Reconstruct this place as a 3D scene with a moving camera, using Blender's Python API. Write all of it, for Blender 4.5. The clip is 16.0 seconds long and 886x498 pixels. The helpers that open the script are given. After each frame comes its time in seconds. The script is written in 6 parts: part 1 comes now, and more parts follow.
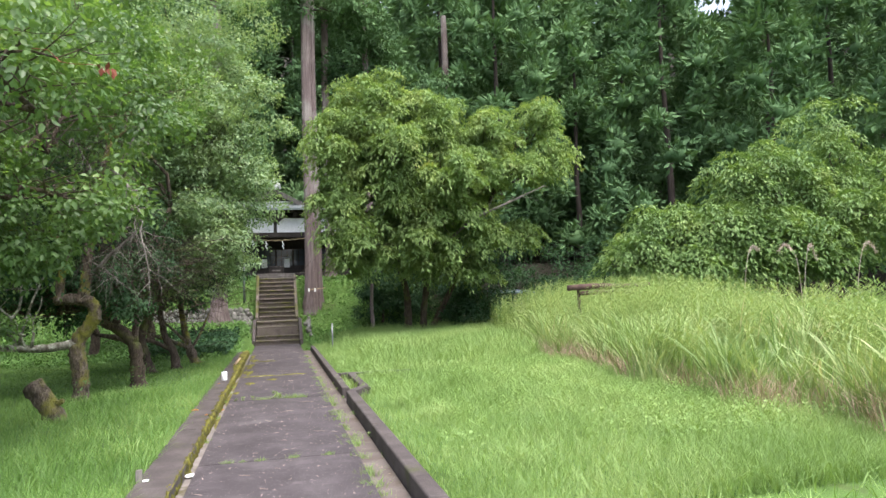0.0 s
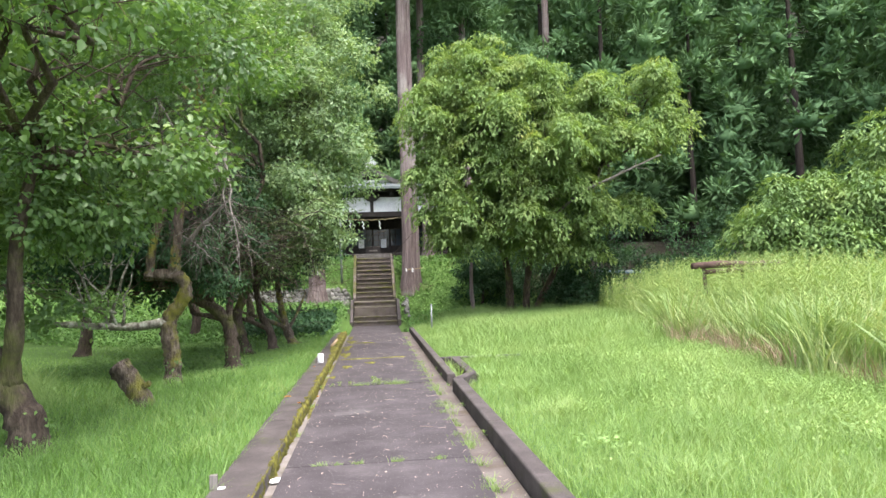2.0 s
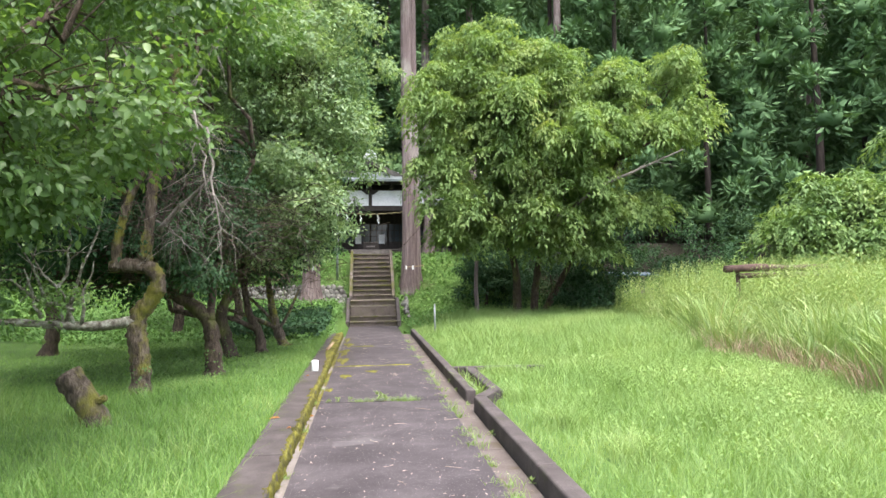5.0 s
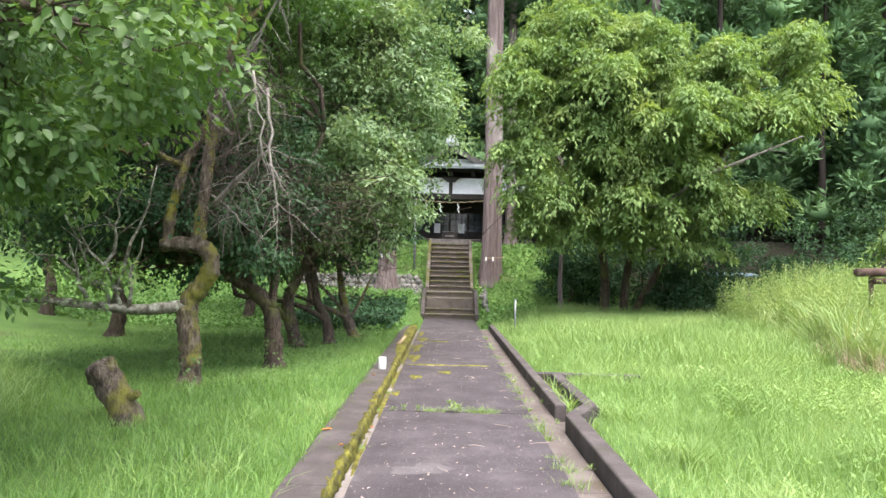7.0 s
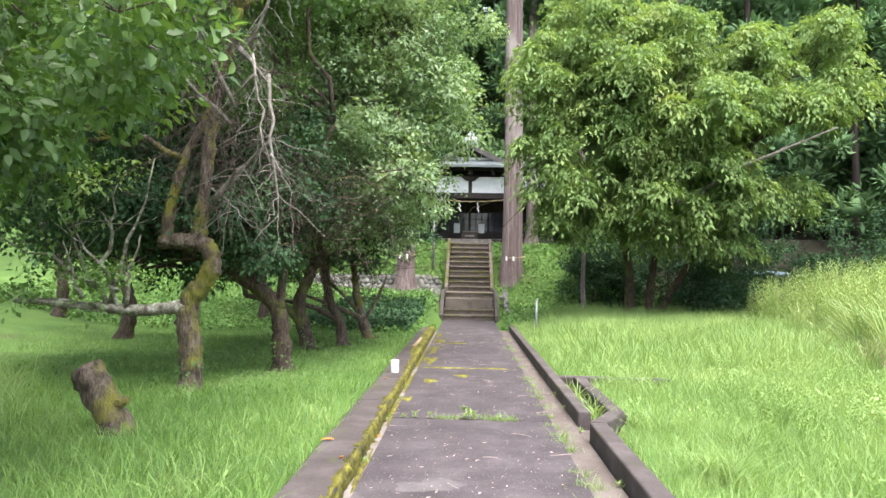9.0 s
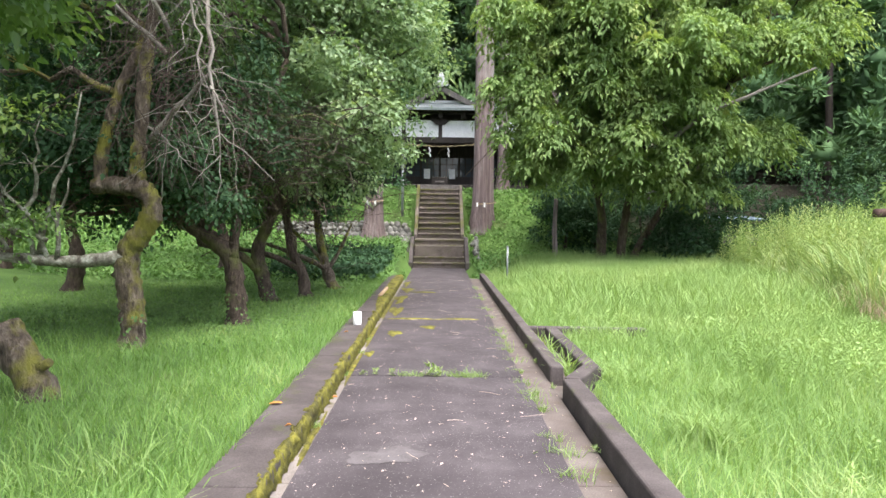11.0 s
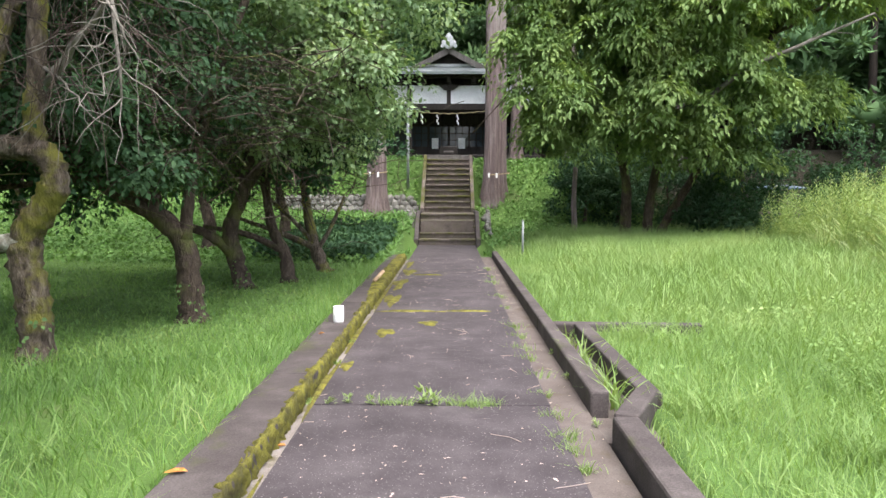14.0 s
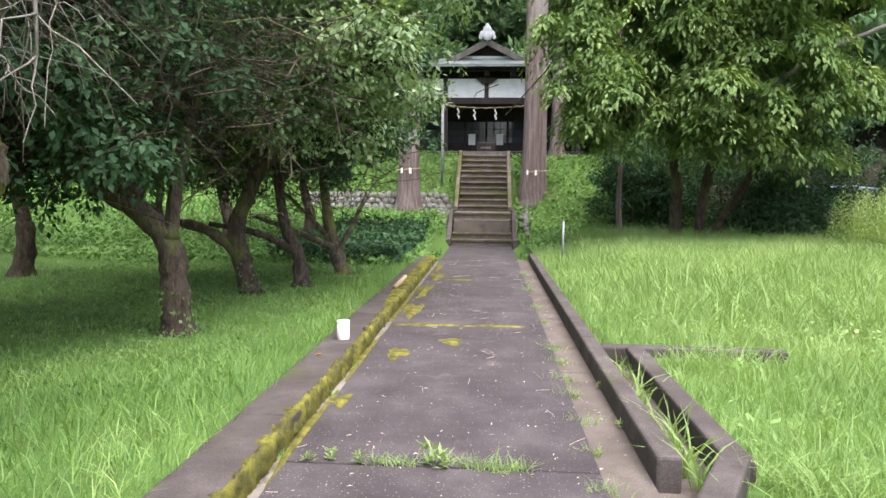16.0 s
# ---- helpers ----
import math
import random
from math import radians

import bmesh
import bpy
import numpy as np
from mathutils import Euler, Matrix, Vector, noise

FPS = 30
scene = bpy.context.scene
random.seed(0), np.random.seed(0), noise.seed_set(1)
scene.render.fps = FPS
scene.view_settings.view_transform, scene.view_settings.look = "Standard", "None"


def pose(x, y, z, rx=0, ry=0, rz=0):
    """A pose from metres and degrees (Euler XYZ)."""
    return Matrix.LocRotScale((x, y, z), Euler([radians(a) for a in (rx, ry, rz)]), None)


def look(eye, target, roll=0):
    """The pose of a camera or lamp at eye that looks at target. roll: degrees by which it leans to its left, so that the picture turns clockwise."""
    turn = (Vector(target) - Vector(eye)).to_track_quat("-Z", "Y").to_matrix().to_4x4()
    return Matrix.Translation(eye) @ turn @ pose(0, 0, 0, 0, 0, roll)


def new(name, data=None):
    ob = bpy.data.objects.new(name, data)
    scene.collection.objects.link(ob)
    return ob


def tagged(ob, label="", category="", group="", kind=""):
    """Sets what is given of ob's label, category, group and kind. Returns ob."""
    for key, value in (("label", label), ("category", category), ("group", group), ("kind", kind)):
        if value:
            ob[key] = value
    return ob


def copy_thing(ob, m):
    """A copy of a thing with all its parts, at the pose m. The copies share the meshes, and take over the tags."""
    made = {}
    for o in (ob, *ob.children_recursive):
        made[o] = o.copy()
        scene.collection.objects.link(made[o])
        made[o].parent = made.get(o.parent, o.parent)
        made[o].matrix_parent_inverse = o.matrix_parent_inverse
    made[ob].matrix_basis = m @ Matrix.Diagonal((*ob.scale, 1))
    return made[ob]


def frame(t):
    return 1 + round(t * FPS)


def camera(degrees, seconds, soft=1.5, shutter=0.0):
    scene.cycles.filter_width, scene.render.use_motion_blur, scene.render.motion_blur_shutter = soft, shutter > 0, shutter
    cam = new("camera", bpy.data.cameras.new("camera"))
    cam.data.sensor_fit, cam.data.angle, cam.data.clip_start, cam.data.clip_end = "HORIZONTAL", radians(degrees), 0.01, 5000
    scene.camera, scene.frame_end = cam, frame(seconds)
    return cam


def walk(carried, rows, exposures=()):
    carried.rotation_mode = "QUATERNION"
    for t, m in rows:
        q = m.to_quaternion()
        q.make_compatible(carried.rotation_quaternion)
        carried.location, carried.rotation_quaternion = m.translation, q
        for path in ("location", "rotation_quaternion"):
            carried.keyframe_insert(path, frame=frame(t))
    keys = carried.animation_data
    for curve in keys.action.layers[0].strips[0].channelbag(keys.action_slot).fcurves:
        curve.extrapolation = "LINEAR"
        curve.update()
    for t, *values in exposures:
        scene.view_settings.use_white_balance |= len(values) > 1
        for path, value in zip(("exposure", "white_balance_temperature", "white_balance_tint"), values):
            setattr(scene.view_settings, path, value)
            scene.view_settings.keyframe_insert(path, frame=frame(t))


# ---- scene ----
cam = camera(65.9, 16.0)
PATH = [
    (0, (0.006, 1.41, 1.762), (0.481, 3.348, 1.897), -2.1),
    (0.5, (0.081, 1.771, 1.733), (0.446, 3.734, 1.845), -2.5),
    (1, (0.087, 2.264, 1.7), (0.297, 4.25, 1.813), -2.8),
    (1.5, (0.005, 2.7, 1.694), (0.17, 4.69, 1.811), -2.4),
    (2, (-0.011, 2.983, 1.654), (0.193, 4.971, 1.749), -2.0),
    (2.5, (-0.036, 3.379, 1.666), (0.125, 5.37, 1.755), -1.4),
    (3, (-0.119, 3.671, 1.671), (0.087, 5.656, 1.804), -1.1),
    (3.5, (-0.124, 3.967, 1.604), (0.13, 5.949, 1.679), -1.6),
    (4, (-0.139, 4.235, 1.655), (0.12, 6.215, 1.749), -1.6),
    (6.3, (-0.27, 5.727, 1.656), (-0.162, 7.724, 1.701), 0.7),
    (6.5, (-0.237, 5.89, 1.596), (-0.151, 7.888, 1.623), 0.8),
    (7, (-0.165, 6.257, 1.643), (-0.174, 8.256, 1.711), 1.3),
    (7.5, (-0.146, 6.507, 1.606), (-0.202, 8.506, 1.659), 1.4),
    (8, (-0.139, 6.677, 1.603), (-0.198, 8.673, 1.72), 0.6),
    (10.5, (0.032, 7.198, 1.558), (-0.06, 9.195, 1.505), 1.8),
    (11, (0.014, 7.481, 1.577), (0.025, 9.479, 1.495), 0.7),
    (11.5, (0.058, 7.788, 1.535), (0.144, 9.783, 1.407), 0.8),
    (12, (0.054, 8.115, 1.519), (0.117, 10.106, 1.344), 0.9),
    (12.5, (0.02, 8.452, 1.546), (0.096, 10.439, 1.33), 0.3),
    (13, (0.082, 8.78, 1.541), (0.167, 10.767, 1.328), -0.2),
    (13.5, (0.115, 9.121, 1.533), (0.107, 11.112, 1.349), -0.0),
    (14, (0.143, 9.465, 1.538), (0.118, 11.459, 1.379), 0.1),
    (14.5, (0.23, 9.771, 1.538), (0.236, 11.765, 1.387), 0.4),
    (15, (0.228, 10.082, 1.499), (0.177, 12.075, 1.342), 0.7),
    (15.5, (0.217, 10.404, 1.497), (0.143, 12.397, 1.343), 0.5),
    (16, (0.251, 10.731, 1.5), (0.114, 12.72, 1.337), 0.6),
]
EXPOSURES = [(0, 1.87, 6400, 14), (1.5, 2.12, 6400, 14), (3.5, 2.18, 6400, 14), (7, 2.27, 6400, 14), (8.1, 2.4, 6400, 14), (10.4, 2.3, 6400, 14), (11.5, 2.1, 6400, 14), (12.8, 1.95, 6400, 14), (16, 2.1, 6400, 14)]
walk(cam, [(t, look(eye, target, roll)) for t, eye, target, roll in PATH], EXPOSURES)

# ---- light: a bright overcast sky and a very soft sun ----
world = bpy.data.worlds.new("overcast")
scene.world = world
world.use_nodes = True
wn, wl = world.node_tree.nodes, world.node_tree.links
sky = wn.new("ShaderNodeTexSky")
sky.sky_type = 'NISHITA'
sky.sun_disc = False
sky.sun_elevation, sky.sun_rotation = radians(68), radians(150)
sky.air_density, sky.dust_density = 1.0, 4.0
wash = wn.new("ShaderNodeHueSaturation")
wash.inputs["Saturation"].default_value = 0.6
wl.new(sky.outputs[0], wash.inputs["Color"])
wl.new(wash.outputs[0], wn["Background"].inputs[0])
wn["Background"].inputs[1].default_value = 0.15
sun = new("sun", bpy.data.lights.new("sun", 'SUN'))
sun.data.energy, sun.data.angle, sun.data.color = 1.5, radians(50), (1.0, 0.97, 0.92)
SUN_FROM = Vector((math.sin(radians(150)) * math.cos(radians(68)), math.cos(radians(150)) * math.cos(radians(68)), math.sin(radians(68))))
sun.matrix_world = look(SUN_FROM * 60, (0, 0, 0))

# ---- materials ----
def nodes_of(name):
    m = bpy.data.materials.new(name)
    m.use_nodes = True
    nt = m.node_tree
    return m, nt, nt.nodes["Principled BSDF"]


def ramp(nt, stops, fac):
    r = nt.nodes.new("ShaderNodeValToRGB")
    el = r.color_ramp.elements
    while len(el) < len(stops):
        el.new(0.5)
    for e, (p, c) in zip(el, stops):
        e.position, e.color = p, (*c, 1)
    nt.links.new(fac, r.inputs[0])
    return r.outputs[0]


def noise_of(nt, scale, detail=4, rough=0.6, space="Object", stretch=None):
    tc = nt.nodes.new("ShaderNodeTexCoord")
    n = nt.nodes.new("ShaderNodeTexNoise")
    n.inputs["Scale"].default_value, n.inputs["Detail"].default_value, n.inputs["Roughness"].default_value = scale, detail, rough
    src = tc.outputs[space]
    if stretch:
        mp = nt.nodes.new("ShaderNodeMapping")
        mp.inputs["Scale"].default_value = stretch
        nt.links.new(src, mp.inputs[0])
        src = mp.outputs[0]
    nt.links.new(src, n.inputs["Vector"])
    return n.outputs[0]


def mixed(nt, a, b, fac, mode="MIX"):
    m = nt.nodes.new("ShaderNodeMix")
    m.data_type, m.blend_type = 'RGBA', mode
    for sock, v in ((m.inputs[0], fac), (m.inputs[6], a), (m.inputs[7], b)):
        if isinstance(v, (int, float)):
            sock.default_value = v
        elif isinstance(v, tuple):
            sock.default_value = (*v, 1)
        else:
            nt.links.new(v, sock)
    return m.outputs[2]


def bumped(nt, bsdf, height, strength=0.4, distance=0.02):
    b = nt.nodes.new("ShaderNodeBump")
    b.inputs["Strength"].default_value, b.inputs["Distance"].default_value = strength, distance
    nt.links.new(height, b.inputs["Height"])
    nt.links.new(b.outputs[0], bsdf.inputs["Normal"])


def leaf_material(name, stops, rough=0.5, through_light=0.35, patch=0.6, spread=0.5, gloss=0.3):
    m, nt, b = nodes_of(name)
    geo = nt.nodes.new("ShaderNodeNewGeometry")
    big = noise_of(nt, patch, 3)
    add = nt.nodes.new("ShaderNodeMath")
    add.operation = 'MULTIPLY_ADD'
    nt.links.new(geo.outputs["Random Per Island"], add.inputs[0])
    add.inputs[1].default_value = spread
    half = nt.nodes.new("ShaderNodeMath")
    half.operation = 'MULTIPLY_ADD'
    nt.links.new(big, half.inputs[0])
    half.inputs[1].default_value, half.inputs[2].default_value = 1.3, -0.4 - spread * 0.25 + 0.12
    nt.links.new(half.outputs[0], add.inputs[2])
    col = ramp(nt, [(p, (r * 1.06, gg * 0.96, bb * 1.12)) for p, (r, gg, bb) in stops], add.outputs[0])
    nt.links.new(col, b.inputs["Base Color"])
    b.inputs["Roughness"].default_value = rough
    b.inputs["Specular IOR Level"].default_value = gloss
    tr = nt.nodes.new("ShaderNodeBsdfTranslucent")
    warm = mixed(nt, col, (1.0, 1.0, 0.45), 1.0, "MULTIPLY")
    nt.links.new(warm, tr.inputs[0])
    mx = nt.nodes.new("ShaderNodeMixShader")
    mx.inputs[0].default_value = through_light
    nt.links.new(b.outputs[0], mx.inputs[1])
    nt.links.new(tr.outputs[0], mx.inputs[2])
    nt.links.new(mx.outputs[0], nt.nodes["Material Output"].inputs[0])
    return m


def rough_material(name, stops, scale, rough=0.85, stretch=None, bump=0.5, dist=0.02, fine=60, stain=None, vary=0.0, grit=None):
    m, nt, b = nodes_of(name)
    n1 = noise_of(nt, scale, 6, 0.65, stretch=stretch)
    col = ramp(nt, stops, n1)
    n2 = noise_of(nt, fine, 3, 0.7, stretch=stretch)
    col = mixed(nt, col, ramp(nt, [(0.3, (0.62, 0.62, 0.62)), (0.7, (1.25, 1.25, 1.25))], n2), 0.8, "MULTIPLY")
    if stain:
        colour, s_scale, lo, hi = stain
        n3 = noise_of(nt, s_scale, 5, 0.6)
        col = mixed(nt, col, colour, ramp(nt, [(lo, (0, 0, 0)), (hi, (1, 1, 1))], n3))
    if grit:
        n4 = noise_of(nt, grit[1], 1, 0.5)
        col = mixed(nt, col, grit[0], ramp(nt, [(grit[2], (0, 0, 0)), (grit[2] + 0.05, (1, 1, 1))], n4))
    if vary:
        oi = nt.nodes.new("ShaderNodeObjectInfo")
        col = mixed(nt, col, ramp(nt, [(0, (1 - vary,) * 3), (1, (1 + vary,) * 3)], oi.outputs["Random"]), 1.0, "MULTIPLY")
    nt.links.new(col, b.inputs["Base Color"])
    b.inputs["Roughness"].default_value = rough
    b.inputs["Specular IOR Level"].default_value = 0.25
    hsum = mixed(nt, n1, n2, 0.4)
    bumped(nt, b, hsum, bump, dist)
    return m


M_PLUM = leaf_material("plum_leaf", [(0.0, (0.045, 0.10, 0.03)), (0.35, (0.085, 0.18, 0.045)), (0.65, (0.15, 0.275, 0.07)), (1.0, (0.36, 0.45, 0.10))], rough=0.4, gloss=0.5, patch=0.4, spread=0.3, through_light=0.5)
# Plum leaf lightened for its sky sheen and light from above.
M_PLUMLIT = leaf_material("top_lit_plum_leaf", [(0.0, (0.10, 0.185, 0.08)), (0.35, (0.175, 0.30, 0.125)), (0.65, (0.265, 0.40, 0.17)), (1.0, (0.40, 0.49, 0.19))], rough=0.42, gloss=0.4, patch=0.5, spread=0.3, through_light=0.45)
# Deep green leaf, with shade under the crowns darkened into its colour.
M_DEEPSHADE = leaf_material("deep_green_and_shaded_leaf", [(0.0, (0.018, 0.045, 0.019)), (0.45, (0.036, 0.088, 0.036)), (0.8, (0.07, 0.142, 0.058)), (1.0, (0.14, 0.225, 0.087))], rough=0.6, gloss=0.1, patch=0.5, spread=0.35)
M_BROAD = leaf_material("broad_leaf", [(0.0, (0.105, 0.19, 0.06)), (0.35, (0.155, 0.265, 0.08)), (0.65, (0.225, 0.34, 0.105)), (1.0, (0.40, 0.42, 0.13))], rough=0.6, gloss=0.12, patch=0.8, spread=0.2, through_light=0.45)
M_FEATHER = leaf_material("feathery_leaf", [(0.0, (0.075, 0.155, 0.05)), (0.5, (0.155, 0.27, 0.08)), (1.0, (0.28, 0.38, 0.115))], patch=0.7, spread=0.22, gloss=0.15)
M_CEDAR = leaf_material("cedar_spray", [(0.0, (0.045, 0.10, 0.042)), (0.5, (0.092, 0.185, 0.066)), (0.9, (0.14, 0.245, 0.088)), (1.0, (0.18, 0.215, 0.09))], rough=0.65, through_light=0.15, patch=0.25, spread=0.25, gloss=0.1)
M_GRASS = leaf_material("lawn_grass", [(0.0, (0.13, 0.24, 0.06)), (0.5, (0.22, 0.365, 0.107)), (0.85, (0.335, 0.465, 0.172)), (1.0, (0.50, 0.54, 0.30))], rough=0.5, through_light=0.4, patch=0.5, spread=0.36, gloss=0.2)
M_TALL = leaf_material("tall_grass", [(0.0, (0.11, 0.22, 0.06)), (0.5, (0.23, 0.36, 0.11)), (0.85, (0.38, 0.48, 0.20)), (1.0, (0.56, 0.54, 0.33))], rough=0.42, through_light=0.35, patch=0.6)
M_HERB = leaf_material("goldenrod_leaf", [(0.0, (0.12, 0.225, 0.06)), (0.5, (0.22, 0.35, 0.11)), (1.0, (0.39, 0.47, 0.19))], through_light=0.38, patch=0.7)
M_DRY = leaf_material("dry_grass", [(0.0, (0.20, 0.15, 0.085)), (0.5, (0.34, 0.28, 0.17)), (1.0, (0.5, 0.43, 0.28))], rough=0.7, through_light=0.2, patch=0.8)
M_PLUME = leaf_material("pale_plume", [(0.0, (0.34, 0.30, 0.22)), (1.0, (0.55, 0.5, 0.4))], rough=0.8, through_light=0.2)
M_COVER = leaf_material("ground_cover_leaf", [(0.0, (0.06, 0.14, 0.035)), (0.5, (0.12, 0.25, 0.06)), (1.0, (0.21, 0.36, 0.10))], through_light=0.3, patch=0.5, spread=0.25, gloss=0.15)
M_CLOVER = leaf_material("clover_leaf", [(0.0, (0.05, 0.12, 0.03)), (0.5, (0.10, 0.21, 0.05)), (1.0, (0.17, 0.30, 0.08))], through_light=0.3, patch=0.6)
# Lusher, deeper green than the lawn; plum-tree shade is darkened into it too.
M_SHADEGRASS = leaf_material("lush_shaded_orchard_grass", [(0.0, (0.075, 0.165, 0.038)), (0.5, (0.15, 0.295, 0.065)), (0.85, (0.25, 0.40, 0.11)), (1.0, (0.40, 0.46, 0.19))], rough=0.45, through_light=0.4, patch=0.5)
M_MOSS = rough_material("moss", [(0.3, (0.045, 0.04, 0.016)), (0.45, (0.085, 0.08, 0.017)), (0.6, (0.16, 0.15, 0.024)), (0.8, (0.25, 0.225, 0.035))], 7, 0.95, bump=0.9, dist=0.02, fine=120)
M_SOIL = rough_material("grassy_soil", [(0.25, (0.045, 0.09, 0.02)), (0.5, (0.075, 0.14, 0.03)), (0.75, (0.105, 0.18, 0.042))], 1.2, 0.95, bump=0.8, dist=0.05, fine=40, stain=((0.07, 0.055, 0.03), 0.7, 0.62, 0.8))
def add_forest_floor(mat):
    """Brown needle litter where the wooded hillside begins."""
    nt = mat.node_tree
    b = nt.nodes["Principled BSDF"]
    old = b.inputs["Base Color"].links[0].from_socket
    tc = nt.nodes.new("ShaderNodeTexCoord")
    sep = nt.nodes.new("ShaderNodeSeparateXYZ")
    nt.links.new(tc.outputs["Object"], sep.inputs[0])
    mr = nt.nodes.new("ShaderNodeMapRange")
    mr.inputs[1].default_value, mr.inputs[2].default_value = 37.5, 41.0
    side = nt.nodes.new("ShaderNodeMapRange")
    side.inputs[1].default_value, side.inputs[2].default_value, side.inputs[4].default_value = 3.0, 10.0, 7.5
    nt.links.new(sep.outputs[0], side.inputs[0])
    both = nt.nodes.new("ShaderNodeMath")
    nt.links.new(sep.outputs[1], both.inputs[0])
    nt.links.new(side.outputs[0], both.inputs[1])
    nt.links.new(both.outputs[0], mr.inputs[0])
    nt.links.new(mixed(nt, old, (0.02, 0.018, 0.011), mr.outputs[0]), b.inputs["Base Color"])


add_forest_floor(M_SOIL)
M_SLAB = rough_material("weathered_asphalt_slab", [(0.25, (0.029, 0.024, 0.025)), (0.5, (0.052, 0.044, 0.046)), (0.75, (0.088, 0.077, 0.078))], 1.7, 0.85, bump=0.35, dist=0.008, fine=140, stain=((0.15, 0.135, 0.13), 2.6, 0.62, 0.85), vary=0.08, grit=((0.2, 0.185, 0.18), 75, 0.68))
M_PATCH = rough_material("worn_cement", [(0.25, (0.065, 0.057, 0.057)), (0.5, (0.095, 0.085, 0.085)), (0.75, (0.13, 0.118, 0.117))], 5, 0.9, bump=0.2, dist=0.004, fine=120)
M_GUTTER = rough_material("gutter_concrete", [(0.25, (0.06, 0.048, 0.042)), (0.5, (0.10, 0.083, 0.073)), (0.75, (0.15, 0.13, 0.115))], 2.2, 0.9, bump=0.3, dist=0.006, fine=90, stain=((0.07, 0.055, 0.035), 3, 0.55, 0.7))
M_GUTTERPALE = rough_material("pale_gutter_concrete", [(0.25, (0.12, 0.105, 0.092)), (0.5, (0.18, 0.16, 0.142)), (0.75, (0.25, 0.225, 0.2))], 3, 0.9, bump=0.3, dist=0.006, fine=90, stain=((0.08, 0.07, 0.035), 4, 0.5, 0.65))
M_KERB = rough_material("kerb_concrete", [(0.25, (0.036, 0.029, 0.028)), (0.5, (0.064, 0.054, 0.051)), (0.75, (0.108, 0.094, 0.088))], 2.5, 0.9, bump=0.45, dist=0.01, fine=80, stain=((0.06, 0.07, 0.02), 2.0, 0.58, 0.75), vary=0.06)
M_STEP = rough_material("mossy_stone_step", [(0.25, (0.065, 0.052, 0.045)), (0.5, (0.115, 0.095, 0.082)), (0.75, (0.18, 0.155, 0.13))], 3, 0.92, bump=0.6, dist=0.02, fine=30, stain=((0.075, 0.075, 0.02), 1.6, 0.45, 0.62), vary=0.12)
M_RISER = rough_material("dark_stone_riser", [(0.25, (0.065, 0.052, 0.044)), (0.5, (0.11, 0.09, 0.077)), (0.75, (0.165, 0.14, 0.12))], 4, 0.95, bump=0.7, dist=0.02, fine=30, stain=((0.045, 0.05, 0.015), 2.0, 0.5, 0.7), vary=0.15)
M_STONE = rough_material("field_stone", [(0.25, (0.09, 0.09, 0.08)), (0.5, (0.16, 0.155, 0.14)), (0.75, (0.25, 0.24, 0.22))], 4, 0.9, bump=0.6, dist=0.02, fine=50, stain=((0.08, 0.10, 0.03), 3, 0.55, 0.75), vary=0.2)
M_BARK = rough_material("plum_bark", [(0.25, (0.022, 0.016, 0.012)), (0.5, (0.065, 0.048, 0.036)), (0.75, (0.14, 0.11, 0.085))], 16, 0.95, stretch=(1, 1, 0.28), bump=1.0, dist=0.07, fine=45, stain=((0.10, 0.115, 0.03), 1.6, 0.55, 0.7))
M_BARKMOSS = rough_material("mossy_bark", [(0.3, (0.03, 0.022, 0.017)), (0.5, (0.10, 0.078, 0.058)), (0.7, (0.21, 0.175, 0.14))], 18, 0.95, stretch=(1, 1, 0.3), bump=1.0, dist=0.09, fine=45, stain=((0.16, 0.155, 0.03), 2.6, 0.47, 0.6))
M_LICHEN = rough_material("lichen_bark", [(0.35, (0.06, 0.05, 0.04)), (0.5, (0.16, 0.155, 0.12)), (0.68, (0.36, 0.37, 0.32))], 11, 0.95, bump=0.8, dist=0.02, fine=50)
M_TWIG = rough_material("dead_twig", [(0.25, (0.08, 0.07, 0.06)), (0.5, (0.16, 0.145, 0.125)), (0.75, (0.28, 0.26, 0.23))], 6, 0.9, bump=0.3, dist=0.01, fine=60)
M_REDBARK = rough_material("dead_red_twig", [(0.25, (0.032, 0.023, 0.019)), (0.5, (0.062, 0.045, 0.037)), (0.75, (0.10, 0.077, 0.064))], 6, 0.95, bump=0.3, dist=0.01, fine=60)
M_CBARK = rough_material("cedar_bark", [(0.25, (0.075, 0.053, 0.05)), (0.5, (0.16, 0.122, 0.116)), (0.75, (0.26, 0.218, 0.208))], 5, 0.95, stretch=(3, 3, 0.12), bump=1.0, dist=0.05, fine=22, stain=((0.30, 0.28, 0.25), 0.5, 0.5, 0.7))
M_FORESTBARK = rough_material("forest_bark", [(0.25, (0.02, 0.015, 0.013)), (0.6, (0.055, 0.043, 0.037))], 4, 0.95, stretch=(3, 3, 0.2), bump=0.6, dist=0.04, fine=20)
M_WOODDARK = rough_material("dark_stained_timber", [(0.25, (0.018, 0.014, 0.012)), (0.5, (0.032, 0.026, 0.022)), (0.75, (0.055, 0.045, 0.038))], 6, 0.7, stretch=(1, 1, 0.2), bump=0.3, dist=0.006, fine=60)
M_WOODGREY = rough_material("grey_weathered_timber", [(0.25, (0.09, 0.08, 0.072)), (0.5, (0.15, 0.135, 0.12)), (0.75, (0.24, 0.22, 0.2))], 6, 0.8, stretch=(1, 1, 0.2), bump=0.3, dist=0.006, fine=60)
